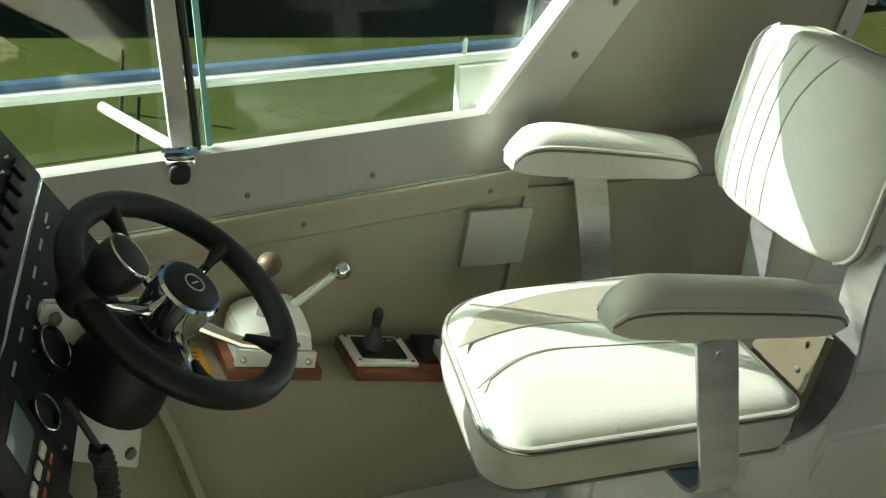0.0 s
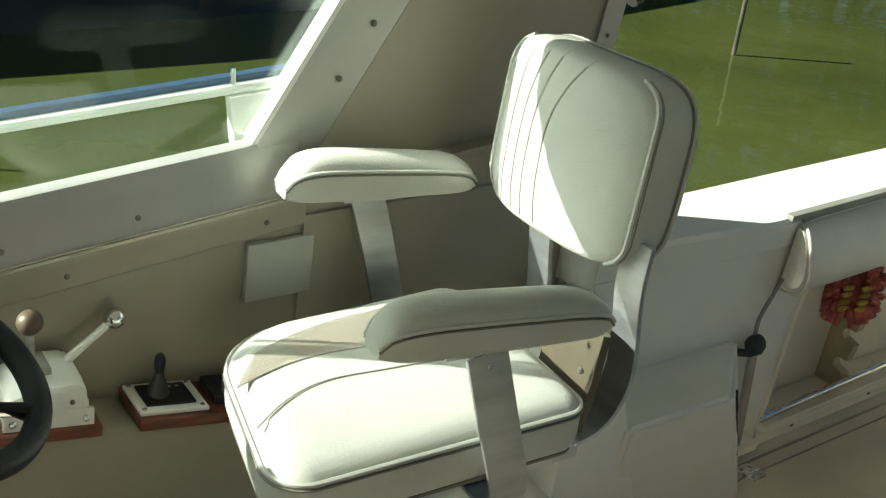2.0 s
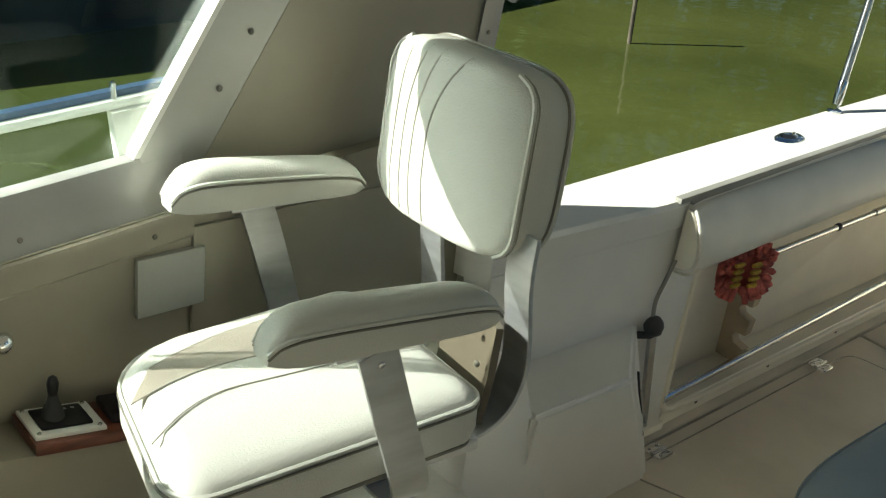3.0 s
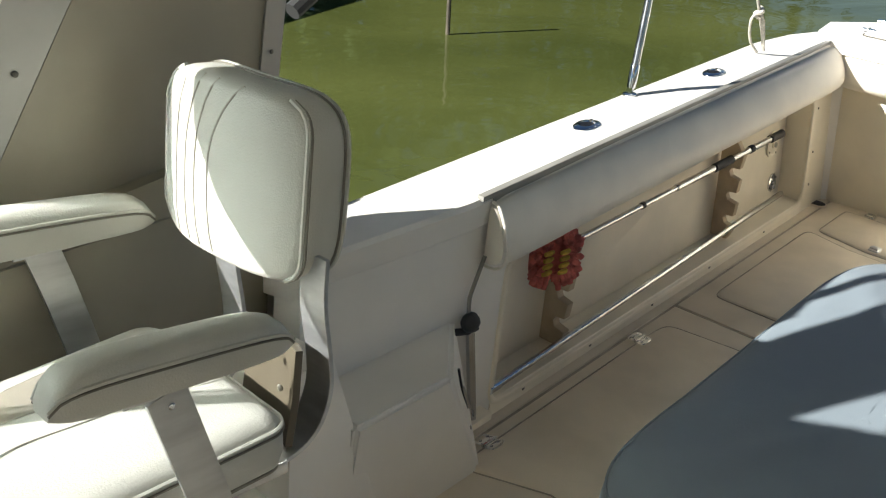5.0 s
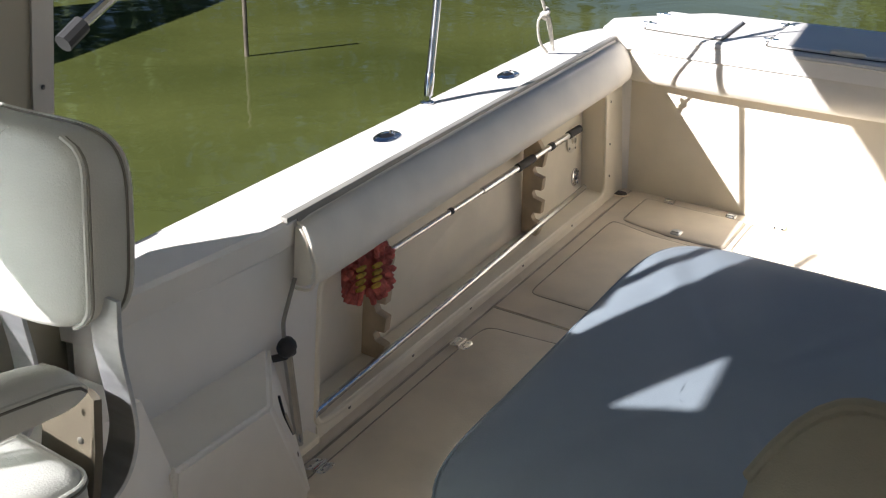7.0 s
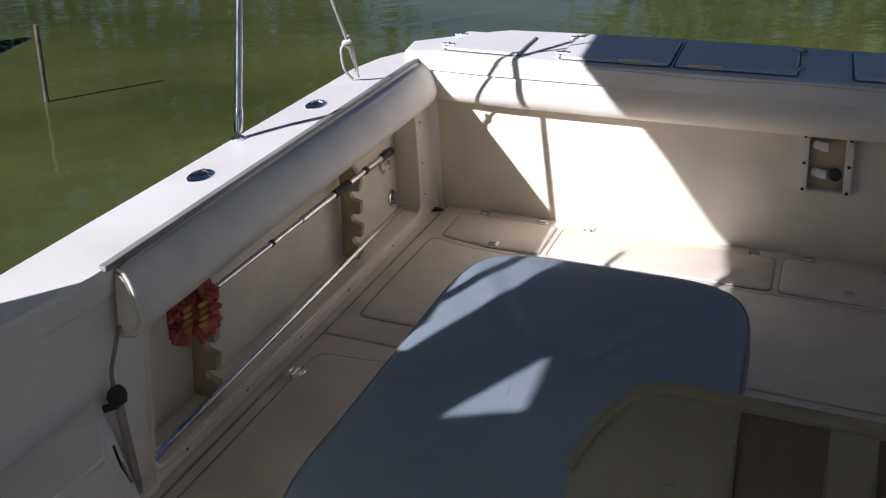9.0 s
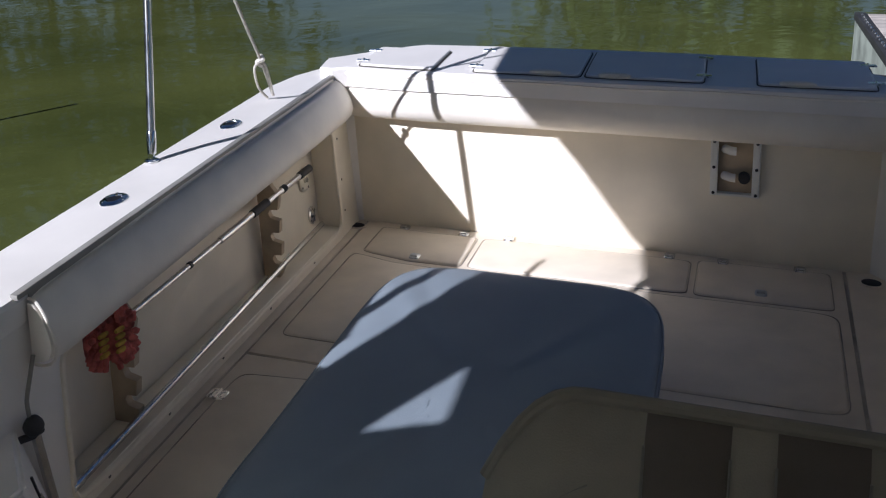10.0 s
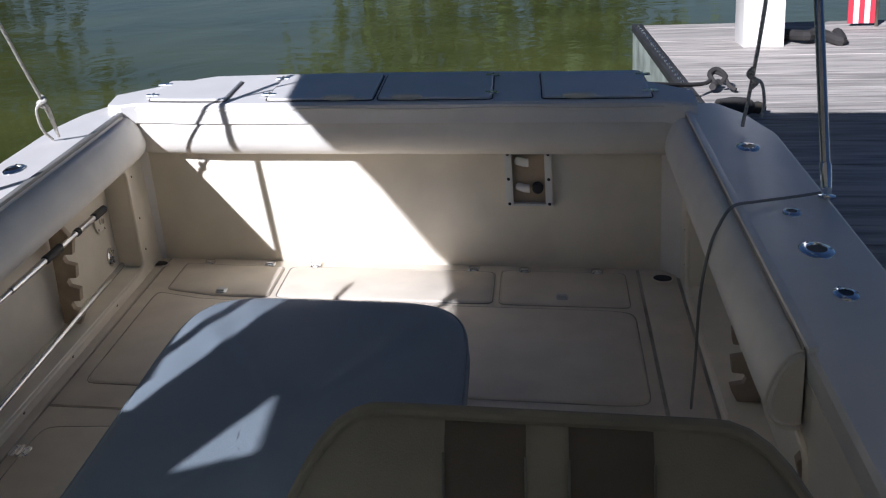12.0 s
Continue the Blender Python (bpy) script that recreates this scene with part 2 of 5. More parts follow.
def outline(half, ph, n=48, grow=1.0):
    return [(half[0] * grow * spow(math.cos(k * math.tau / n), ph), half[1] * grow * spow(math.sin(k * math.tau / n), ph)) for k in range(n)]


def mesh_of(name, bm, mat, shear=True, smooth=35.0):
    if shear:
        for v in bm.verts:
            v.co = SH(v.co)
    c = sum((v.co for v in bm.verts), Vector()) / max(len(bm.verts), 1)
    for v in bm.verts:
        v.co -= c
    me = bpy.data.meshes.new(name)
    bm.to_mesh(me)
    bm.free()
    me.materials.append(mat)
    if smooth:
        me.shade_smooth()
        me.set_sharp_from_angle(angle=radians(smooth))
    return me, c


def part(name, bm, mat, parent, label="", shear=True):
    me, c = mesh_of(name, bm, mat, shear)
    ob = new(name, me)
    ob.parent = parent
    ob.location = c - place[parent.name]
    place[ob.name] = c
    if label:
        tagged(ob, label)
    return ob


def thing(name, base, label, category, group="", kind=""):
    ob = new(name)
    ob.empty_display_size = 0.05
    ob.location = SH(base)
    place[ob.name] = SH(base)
    return tagged(ob, label, category, group, kind)


def solid(name, bm, mat, label, category, group="", kind="", shear=True):
    me, c = mesh_of(name, bm, mat, shear)
    ob = new(name, me)
    ob.location = c
    place[ob.name] = c
    return tagged(ob, label, category, group, kind)


def B():
    return bmesh.new()


def screw(parent, p, axis, r=0.006, mat=None):
    return part("screw", lathe(B(), [(0, r), (0.0015, r), (0.003, r * 0.6)], p, axis, 10), mat or STEEL, parent)


# ---- water, banks, sky's edge ----
WL = -0.28
solid("water", prism(B(), [(-400, -400), (400, -400), (400, 400), (-400, 400)], "z", WL - 0.02, WL), WATER, "murky green canal water with small ripples", "water", kind="structure", shear=False)

# ---- floor ----
FX0, FX1 = -5.6, 0.06
GAP = 0.007
floor_base = solid("floor", box(B(), FX0, FX1, -2.16, 0.10, -0.08, -0.006), JOINT, "dark joints under the cockpit sole panels", "floor", kind="structure")


def sole(x0, x1, y0, y1, r=0.012, name="panel"):
    bm = box(B(), x0 + GAP / 2, x1 - GAP / 2, y0 + GAP / 2, y1 - GAP / 2, -0.03, 0.0, 0.004)
    return part(name, bm, SOLE, floor_base)


def groove_frame(x0, x1, y0, y1):
    """A hatch: a rounded lid a little proud of the sole, with a joint round it."""
    bm = B()
    loft_pts = []
    cx, cy = (x0 + x1) / 2, (y0 + y1) / 2
    hx, hy = (x1 - x0) / 2, (y1 - y0) / 2
    for z, g in ((0.0005, 0.0), (0.004, 0.002), (0.006, 0.006)):
        loft_pts.append([(cx + (hx - g) * spow(math.cos(k * math.tau / 48), 0.12), cy + (hy - g) * spow(math.sin(k * math.tau / 48), 0.12), z) for k in range(48)])
    loft(bm, loft_pts)
    part("hatch_lid", bm, SOLE, floor_base)
    bm = B()
    o = [(cx + (hx + 0.004) * spow(math.cos(k * math.tau / 48), 0.12), cy + (hy + 0.004) * spow(math.sin(k * math.tau / 48), 0.12), 0.001) for k in range(48)]
    tube(bm, o, 0.0020, 6, closed=True)
    part("hatch_joint", bm, JOINT, floor_base)


# side strips, centre and aft panels of the sole
sole(-2.45, 0.0, -0.035, 0.03)
sole(-2.45, 0.0, -2.10, -2.045)
sole(-2.45, 0.0, -2.04, -1.905)
sole(-1.22, 0.0, -1.90, -0.04)
sole(FX0, -1.225, -1.90, -0.04)
sole(FX0, -2.455, -2.10, -1.905)
sole(FX0, -2.455, -0.035, 0.08)
groove_frame(-1.09, -0.42, -0.46, -0.10)
groove_frame(-0.375, -0.075, -0.54, -0.13)
groove_frame(-0.375, -0.075, -1.37, -0.57)
groove_frame(-0.375, -0.06, -1.85, -1.40)
groove_frame(-1.07, -0.41, -1.86, -0.56)
groove_frame(-2.24, -1.345, -0.55, -0.085)

# ---- starboard and port sides of the cockpit ----


def side(sign, name):
    """One coaming: gunwale, hull side, inner liner with a long recess. sign 1: starboard, -1: port."""
    y0 = 0.0 if sign > 0 else -2.05

    def yy(d):
        return y0 + sign * d
    fwd = -2.66 if sign > 0 else -3.6
    wall = thing(name, (-1.2, yy(0.1), 0), "white gelcoat cockpit side with a long storage recess", "boat side", kind="structure")
    bm = B()
    w = 0.0 if sign > 0 else 0.03
    prof = [(yy(0.004), 0.575), (yy(0.0), 0.63), (yy(0.008), 0.640), (yy(0.10), 0.645), (yy(0.205 + w), 0.640), (yy(0.218 + w), 0.628), (yy(0.222 + w), 0.54), (yy(0.20 + w), 0.53), (yy(0.03), 0.55)]
    xs = [fwd, -2.6, -2.4, -2.2, -2.0, -1.6, -1.25, -0.9, -0.42, -0.16, -0.02]
    rings = []
    for x in xs:
        k = 0.0 if x < -0.45 else (x + 0.45) / 0.45
        rings.append([(x, p[0] - sign * k * k * max(0, abs(p[0] - y0) - 0.10) * 0.9, p[1]) for p in prof])
    loft(bm, rings)
    part("gunwale", bm, GEL, wall)
    bm = B()
    prism(bm, [(yy(0.222), 0.55), (yy(0.17), 0.53), (yy(0.10), -0.45), (yy(0.16), -0.45)], "x", fwd, -0.12)
    part("hull_side", bm, GEL, wall)
    # liner round the recess
    part("upper_liner", box(B(), -2.029, -0.271, min(yy(0.003), yy(0.112)), max(yy(0.003), yy(0.112)), 0.452, 0.574), LINER, wall)
    part("forward_liner", box(B(), fwd, -2.03, min(yy(0.0), yy(0.115)), max(yy(0.0), yy(0.115)), -0.01, 0.576, 0.004), GEL if sign > 0 else LINER, wall)
    part("aft_liner", box(B(), -0.27, -0.001, min(yy(0.0), yy(0.115)), max(yy(0.0), yy(0.115)), -0.01, 0.575, 0.008), LINER, wall)
    part("lower_liner", prism(B(), [(yy(-0.002), -0.01), (yy(-0.002), 0.035), (yy(0.004), 0.045), (yy(0.10), 0.05), (yy(0.10), -0.01)], "x", -2.029, -0.271), LINER, wall)
    part("recess_back", box(B(), -2.05, -0.25, min(yy(0.10), yy(0.115)), max(yy(0.10), yy(0.115)), -0.01, 0.56), LINER, wall)
    # moulded lip round the recess
    bm = B()
    lip = []
    cx, cz, hx, hz = -1.15, 0.245, 0.885, 0.213
    for k in range(64):
        a = k * math.tau / 64
        lip.append((cx + hx * spow(math.cos(a), 0.12), yy(0.0), cz + hz * spow(math.sin(a), 0.12)))
    tube(bm, lip, 0.009, 8, closed=True)
    part("recess_lip", bm, LINER, wall)
    for x in (-1.9, -1.62, -1.3, -0.98, -0.6):
        screw(wall, (x, yy(-0.002), 0.02), (0, -sign, 0), 0.005, PIPE)
    for z in (0.10, 0.23, 0.40):
        screw(wall, (-0.20, yy(0.0), z), (0, -sign, 0), 0.005, PIPE)
    # low edge strip above the bolster; starboard's grey stands for the groove's dark
    part("cover_strip", box(B(), -2.17 if sign > 0 else -2.0, -0.10, min(yy(-0.004), yy(0.016)), max(yy(-0.004), yy(0.016)), 0.636, 0.649, 0.003), HOSE if sign > 0 else GEL, wall, "thin strip behind the bolster")
    return wall, yy


def bolster(yy, sign, x0, x1, label):
    t = thing("bolster", ((x0 + x1) / 2, yy(0), 0.5), label, "padded bolster", "coaming bolsters")
    prof = []
    for k in range(17):
        a = math.radians(100 - 200 * k / 16)
        prof.append((yy(-0.004 - 0.060 * max(0.0, math.cos(a)) ** 0.7 * (1 - 0.40 * math.sin(a))), 0.548 + 0.080 * math.sin(a)))
    prof += [(yy(-0.003), 0.474), (yy(-0.003), 0.638)]
    bm = B()
    rings = []
    n = 40
    for i in range(n + 1):
        x = x0 + (x1 - x0) * i / n
        e = min(i, n - i)
        s = {0: 0.86, 1: 0.98}.get(e, 1.0)
        w = 0.0018 * math.sin(i * 2.1) + 0.0012 * math.sin(i * 5.3)
        rings.append([(x, yy(0) + (p[0] - yy(0)) * (s + w), 0.556 + (p[1] - 0.556) * (s + w)) for p in prof])
    loft(bm, rings)
    part("cushion", bm, BOLST, t)
    bm = B()
    tube(bm, [(x0 + 0.006, yy(0) + (p[0] - yy(0)) * 0.99, 0.556 + (p[1] - 0.556) * 0.99) for p in prof[:17]], 0.004, 6)
    part("end_piping", bm, BOLST, t)
    part("backing_board", box(B(), x0 + 0.01, x1 - 0.01, min(yy(-0.004), yy(-0.0005)), max(yy(-0.004), yy(-0.0005)), 0.475, 0.640), HOSE, t, "dark grey backing strip")
    return t


sw, sy = side(1, "wall_starboard")
pw, py = side(-1, "wall_port")
bolster(sy, 1, -2.14, -0.10, "long white padded vinyl bolster along the coaming")
bolster(py, -1, -1.98, -0.10, "long white padded vinyl bolster in the shade")


def rod_holder(x, y, z, axis, r=0.036, label="round stainless flush rod holder in the gunwale"):
    t = thing("rod_holder", (x, y, z), label, "rod holder", "rod holders")
    c = Vector((x, y, z))
    bm = B()
    rings = []
    for h, a in ((0.0, 1.0), (0.003, 0.98), (0.006, 0.86), (0.007, 0.58), (0.002, 0.54), (-0.02, 0.5)):
        rings.append([(c.x + r * 1.35 * a * math.cos(k * math.tau / 28), c.y + r * 0.95 * a * math.sin(k * math.tau / 28), c.z + h) for k in range(28)])
    loft(bm, rings, cap=False)
    part("flange", bm, CHROME, t)
    part("bore", lathe(B(), [(-0.004, r * 0.55), (0.001, r * 0.55)], c + Vector((0, 0, 0.004)), (0, 0, 1), 20), BLACK, t, "dark bore")
    for a in (0.4, 2.6, 4.7):
        screw(t, c + Vector((r * 1.05 * math.cos(a), r * 0.75 * math.sin(a), 0.005)), (0, 0, 1), 0.004)
    return t


for x in (-1.62, -0.93):
    rod_holder(x, 0.115, 0.643, 1)
for x, r in ((-0.62, 0.036), (-1.49, 0.040), (-1.23, 0.024), (-1.74, 0.026)):
    rod_holder(x, -2.174, 0.643, 1, r, "stainless fitting flush in the shaded gunwale")


def stanchion(foot, top, label):
    t = thing("support_pole", foot, label, "pole", "roof support poles")
    a, b = Vector(foot), Vector(top)
    d = (b - a).normalized()
    part("tube", tube(B(), [a + d * 0.05, b], 0.0125, 14), STEEL, t)
    part("ferrule", lathe(B(), [(0.02, 0.008), (0.022, 0.0135), (0.05, 0.015), (0.085, 0.015), (0.09, 0.0135)], a, d, 14), CHROME, t)
    part("eye", lathe(B(), [(-0.006, 0.011), (0.006, 0.011)], a + Vector((0, 0, 0.018)), (1, 0, 0), 14), CHROME, t)
    part("base_plate", lathe(B(), [(0, 0.022), (0.004, 0.022), (0.006, 0.015)], a, (0, 0, 1), 18), CHROME, t)


stanchion((-1.302, 0.185, 0.643), (-1.05, 0.20, 1.97), "polished stainless roof support pole on the gunwale")
stanchion((-1.10, -2.285, 0.643), (-0.36, -2.32, 1.97), "stainless roof support pole beside the dock")


def rack(x, yy, sign):
    t = thing("rod_rack", (x, yy(0.06), 0.08), "tan notched board for storing rods in the recess", "rod rack", "rod racks")
    top, bot, d = 0.43, 0.055, 0.098
    pts = [(yy(d), bot), (yy(0.035), bot), (yy(0.02), bot + 0.03)]
    for z in (0.13, 0.215, 0.30):
        pts += [(yy(0.015), z - 0.028), (yy(0.05), z - 0.02), (yy(0.058), z - 0.004), (yy(0.05), z + 0.010), (yy(0.02), z + 0.012)]
    pts += [(yy(0.01), 0.36), (yy(0.04), 0.40), (yy(0.06), top), (yy(d), top)]
    # Port boards take a darker copy of BOARD, with their shade in the colour.
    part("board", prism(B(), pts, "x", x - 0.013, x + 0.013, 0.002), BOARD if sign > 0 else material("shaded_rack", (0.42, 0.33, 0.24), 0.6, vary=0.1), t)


for x in (-0.82, -1.72):
    rack(x, sy, 1)
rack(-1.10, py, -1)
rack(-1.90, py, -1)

# poles in the recess
t = thing("mop", (-1.1, 0.02, 0.33), "red and yellow chenille mop on a telescopic steel pole", "mop")
a, b = Vector((-1.83, 0.005, 0.395)), Vector((-0.50, 0.03, 0.355))
d = (b - a)
part("pole", tube(B(), [a, a + d * 0.45], 0.0085, 12), STEEL, t)
part("inner_pole", tube(B(), [a + d * 0.45, b], 0.0115, 12), STEEL, t)
part("grip", tube(B(), [a + d * 0.62, a + d * 0.70], 0.0145, 12), RUBBER, t)
part("end_grip", tube(B(), [b - d * 0.07, b + d * 0.01], 0.0145, 12), RUBBER, t)
part("clamp", tube(B(), [a + d * 0.30, a + d * 0.31], 0.0105, 12), RUBBER, t)
part("clamp", tube(B(), [a + d * 0.80, a + d * 0.82], 0.0135, 12), RUBBER, t)
mc = Vector((-1.885, -0.030, 0.412))
turn = Matrix.Rotation(radians(-35), 3, "Z")
part("mop_core", pad(B(), Matrix.Translation(mc + Vector((0.01, 0.012, 0))) @ pose(0, 0, 0, 0, 0, -35) @ pose(0, 0, 0, 90, 0, 0), (0.064, 0.072, 0.018), 0.55, 0.6, 24, 8), RED, t)
rnd = random.Random(4)
for ring, (rx, rz, n) in enumerate(((0.060, 0.070, 26), (0.050, 0.060, 22), (0.038, 0.048, 16))):
    for k in range(n):
        an = k * math.tau / n + ring * 0.2
        px, pz = rx * spow(math.cos(an), 0.6), rz * spow(math.sin(an), 0.6)
        o = Vector((px * (1 + rnd.uniform(-0.06, 0.06)), -0.012 - 0.004 * ring + rnd.uniform(-0.006, 0.006), pz * (1 + rnd.uniform(-0.06, 0.06))))
        o = turn @ o
        out = turn @ Vector((px, -0.02, pz)).normalized()
        s = 0.013 + rnd.uniform(0, 0.003)
        bm = tube(B(), [mc + o - out * s * 0.5, mc + o, mc + o + out * s * 0.55 + Vector((0, 0, -0.006))], [0.0068, 0.0086, 0.0070], 8)
        part("strand", bm, RED, t)
for k in range(8):
    o = turn @ Vector((-0.021 + 0.042 * (k % 2), -0.03, -0.030 + 0.018 * (k // 2)))
    part("yellow_strand", tube(B(), [mc + o + Vector((-0.016, 0.004, 0)), mc + o, mc + o + Vector((0.016, 0.004, -0.004))], [0.005, 0.0075, 0.005], 7), YELLOW, t)
t = thing("boat_hook", (-1.2, 0.02, 0.08), "long plain steel boat hook pole lying low in the rack", "pole")
part("pole", tube(B(), [(-2.02, 0.0, 0.085), (-0.42, 0.03, 0.105)], 0.0105, 12), STEEL, t)
part("tip", tube(B(), [(-2.04, 0.0, 0.0845), (-2.00, 0.0, 0.0855)], 0.013, 12), CHROME, t)


def deck_fitting(x, yy, sign, z, r, name, label):
    t = thing(name, (x, yy(0.09), z), label, "deck fitting", "recess fittings")
    part("ring", lathe(B(), [(0, r), (0.006, r), (0.009, r * 0.8), (0.006, r * 0.74), (0.006, r * 0.3), (0.012, r * 0.28), (0.012, 0.001)], (x, yy(0.10), z), (0, -sign, 0), 24), LINER if r > 0.04 else STEEL, t)
    part("plug", lathe(B(), [(0, r * 0.24), (0.018, r * 0.2)], (x, yy(0.10), z), (0, -sign, 0), 14), STEEL, t)
    for k in range(4):
        an = k * math.pi / 2 + 0.6
        screw(t, (x + r * 0.86 * math.cos(an), yy(0.092), z + r * 0.86 * math.sin(an)), (0, -sign, 0), 0.0045, PIPE)


deck_fitting(-0.40, sy, 1, 0.275, 0.05, "inspection_plate", "round cream screw-in inspection plate")
deck_fitting(-0.36, sy, 1, 0.115, 0.036, "drain_fitting", "round stainless through-hull fitting")
deck_fitting(-0.50, py, -1, 0.26, 0.05, "inspection_plate", "round cream inspection plate in the shaded recess")
deck_fitting(-0.36, py, -1, 0.13, 0.036, "drain_fitting", "round stainless through-hull fitting")

# pump handle and hose forward of the recess
t = thing("bilge_pump", (-2.10, -0.02, 0.02), "hand bilge pump with steel tube and black ball knob", "hand pump")
part("tube", tube(B(), [(-2.125, -0.022, 0.055), (-2.185, -0.026, 0.33)], 0.0115, 12), STEEL, t)
part("rod", tube(B(), [(-2.11, -0.016, 0.055), (-2.168, -0.02, 0.32)], 0.006, 8), STEEL, t)
part("knob", lathe(B(), [(-0.024, 0.004), (-0.02, 0.014), (-0.01, 0.022), (0, 0.025), (0.01, 0.022), (0.02, 0.014), (0.024, 0.004)], (-2.192, -0.03, 0.355), (0, 0, 1), 18), RUBBER, t, "black ball knob")
part("clamp", tube(B(), [(-2.225, -0.01, 0.333), (-2.195, -0.028, 0.332), (-2.165, -0.03, 0.332)], 0.009, 8), RUBBER, t)
part("foot", box(B(), -2.15, -2.07, -0.045, 0.0, 0.035, 0.056, 0.003), LINER, t)
t = thing("hose", (-2.13, -0.01, 0.4), "thin grey hose hanging down the liner", "hose")
part("line", tube(B(), smooth_path([(-2.145, -0.010, 0.50), (-2.165, -0.012, 0.46), (-2.185, -0.014, 0.42), (-2.19, -0.016, 0.40), (-2.192, -0.022, 0.365)]), 0.0055, 8), HOSE, t)

# step beside the helm seat
t = thing("step", (-2.5, -0.07, 0.0), "white moulded boarding step with a dark handle slot", "step", kind="structure")
lay[0] = Matrix.Identity(4)
low = [Vector((-2.80, -0.30, -0.01)), Vector((-2.80, -0.31, 0.352)), Vector((-2.35, -0.30, 0.352)), Vector((-2.18, -0.21, -0.01))]
high = [Vector((-2.80, -0.44, -0.01)), Vector((-2.80, -0.505, 0.345)), Vector((-2.53, -0.480, 0.345)), Vector((-2.335, -0.395, -0.01))]
bm = loft(B(), [low, high])
bmesh.ops.bevel(bm, geom=list(bm.edges), offset=0.010, segments=3, affect="EDGES")
part("body", bm, GEL, t)


def step_face(s, d):
    """A spot on the step's aft face: s from its inner to its outer edge, d down."""
    return high[2].lerp(low[2], s).lerp(high[3].lerp(low[3], s), d)


out = (low[2] - high[2]).cross(high[3] - high[2]).normalized()
out = out if out.x > 0 else -out
slot = smooth_path([step_face(0.40, 0.16), step_face(0.30, 0.26), step_face(0.30, 0.34), step_face(0.36, 0.52)], 5)
part("handle_slot", tube(B(), [p + out * 0.001 for p in slot], 0.0055, 8), BLACK, t, "dark recessed pull handle")
part("handle", tube(B(), [p + out * 0.006 for p in slot[6:]], 0.004, 8), STEEL, t)
screw(t, step_face(0.2, 0.64) + out * 0.001, out, 0.006, PIPE)
lay[0] = COCKPIT

# ---- transom ----
tr = thing("wall_transom", (0.1, -1.0, 0), "white gelcoat transom with a padded top and lids", "boat transom", kind="structure")
part("inner_wall", box(B(), 0.0, 0.05, -2.051, 0.001, -0.02, 0.60, 0.004), LINER, tr)


def aft_edge(y):
    u = (y + 1.01) / 1.06
    return 0.41 - 0.07 * u * u - 0.32 * max(0.0, abs(u) - 0.72) ** 1.0 / 0.28 * (1 if abs(u) > 0.72 else 0)


ys = [0.055 - 2.14 * i / 40 for i in range(41)]
bm = B()
rings = []
for y in ys:
    xa = aft_edge(y)
    f = -0.12 if -2.0 < y < -0.03 else -0.16
    rings.append([(f, y, 0.60), (f, y, 0.668), (f + 0.01, y, 0.677), (xa - 0.02, y, 0.690), (xa, y, 0.675), (xa - 0.005, y, 0.55), (xa - 0.06, y, -0.45), (xa - 0.12, y, -0.45), (xa - 0.12, y, 0.58)])
loft(bm, rings)
part("deck", bm, GEL, tr)
bm = B()
rings = []
for y in [-0.012 - 2.03 * i / 40 for i in range(41)]:
    e = min(abs(y + 0.012), abs(y + 2.042))
    s = 0.9 if e < 0.01 else 1.0
    ring = []
    for k in range(15):
        a = math.radians(95 - 190 * k / 14)
        ring.append((-0.03 - 0.085 * s * max(0, math.cos(a)) ** 0.7, y, 0.555 + 0.092 * s * math.sin(a)))
    ring += [(0.002, y, 0.463), (0.002, y, 0.648)]
    rings.append(ring)
loft(bm, rings)
tb = thing("bolster", (-0.03, -1.0, 0.5), "wide white padded vinyl bolster across the transom", "padded bolster", "coaming bolsters")
part("cushion", bm, BOLST, tb)
bm = B()
tube(bm, [(-0.118, -0.02 - 2.02 * i / 20, 0.653 + 0.003 * math.sin(i)) for i in range(21)], 0.0055, 6)
part("top_piping", bm, BOLST, tb)


def lid(y0, y1, x0, x1, label, hinge_side, handle):
    t = thing("lid", ((x0 + x1) / 2, (y0 + y1) / 2, 0.69), label, "hatch lid", "transom lids", kind="")
    bm = B()
    m = Matrix.Translation(((x0 + x1) / 2, (y0 + y1) / 2, 0.684)) @ pose(0, 0, 0, 0, -1.3, 0)
    rings = []
    for h, g in ((-0.006, 0.0), (0.006, 0.0), (0.010, 0.004)):
        rings.append([m @ Vector(((x1 - x0 - 2 * g) / 2 * spow(math.cos(k * math.tau / 40), 0.1), (y1 - y0 - 2 * g) / 2 * spow(math.sin(k * math.tau / 40), 0.1), h)) for k in range(40)])
    loft(bm, rings)
    part("panel", bm, GEL, t)
    bm = B()
    rim = [m @ Vector(((x1 - x0 + 0.008) / 2 * spow(math.cos(k * math.tau / 40), 0.1), (y1 - y0 + 0.008) / 2 * spow(math.sin(k * math.tau / 40), 0.1), 0.0)) for k in range(40)]
    tube(bm, rim, 0.0026, 6, closed=True)
    part("seal", bm, DARKGAP, t, "dark seal joint")
    for x in (x0 + 0.07, x1 - 0.07):
        c = m @ Vector((x - (x0 + x1) / 2, (hinge_side - (y0 + y1) / 2), 0.011))
        bm = tube(B(), [c + Vector((-0.018, 0, 0)), c + Vector((0.018, 0, 0))], 0.005, 8)
        box(bm, c.x - 0.014, c.x + 0.014, c.y - 0.026, c.y + 0.026, c.z - 0.004, c.z + 0.001)
        part("hinge", bm, CHROME, t, "small chrome hinge")
    if handle is not None:
        part("finger_pull", pad(B(), Matrix.Translation((x0 + 0.004, handle, 0.690)), (0.014, 0.06, 0.012), 0.8, 0.7, 20, 8), LINER, t, "moulded finger pull")
    return t


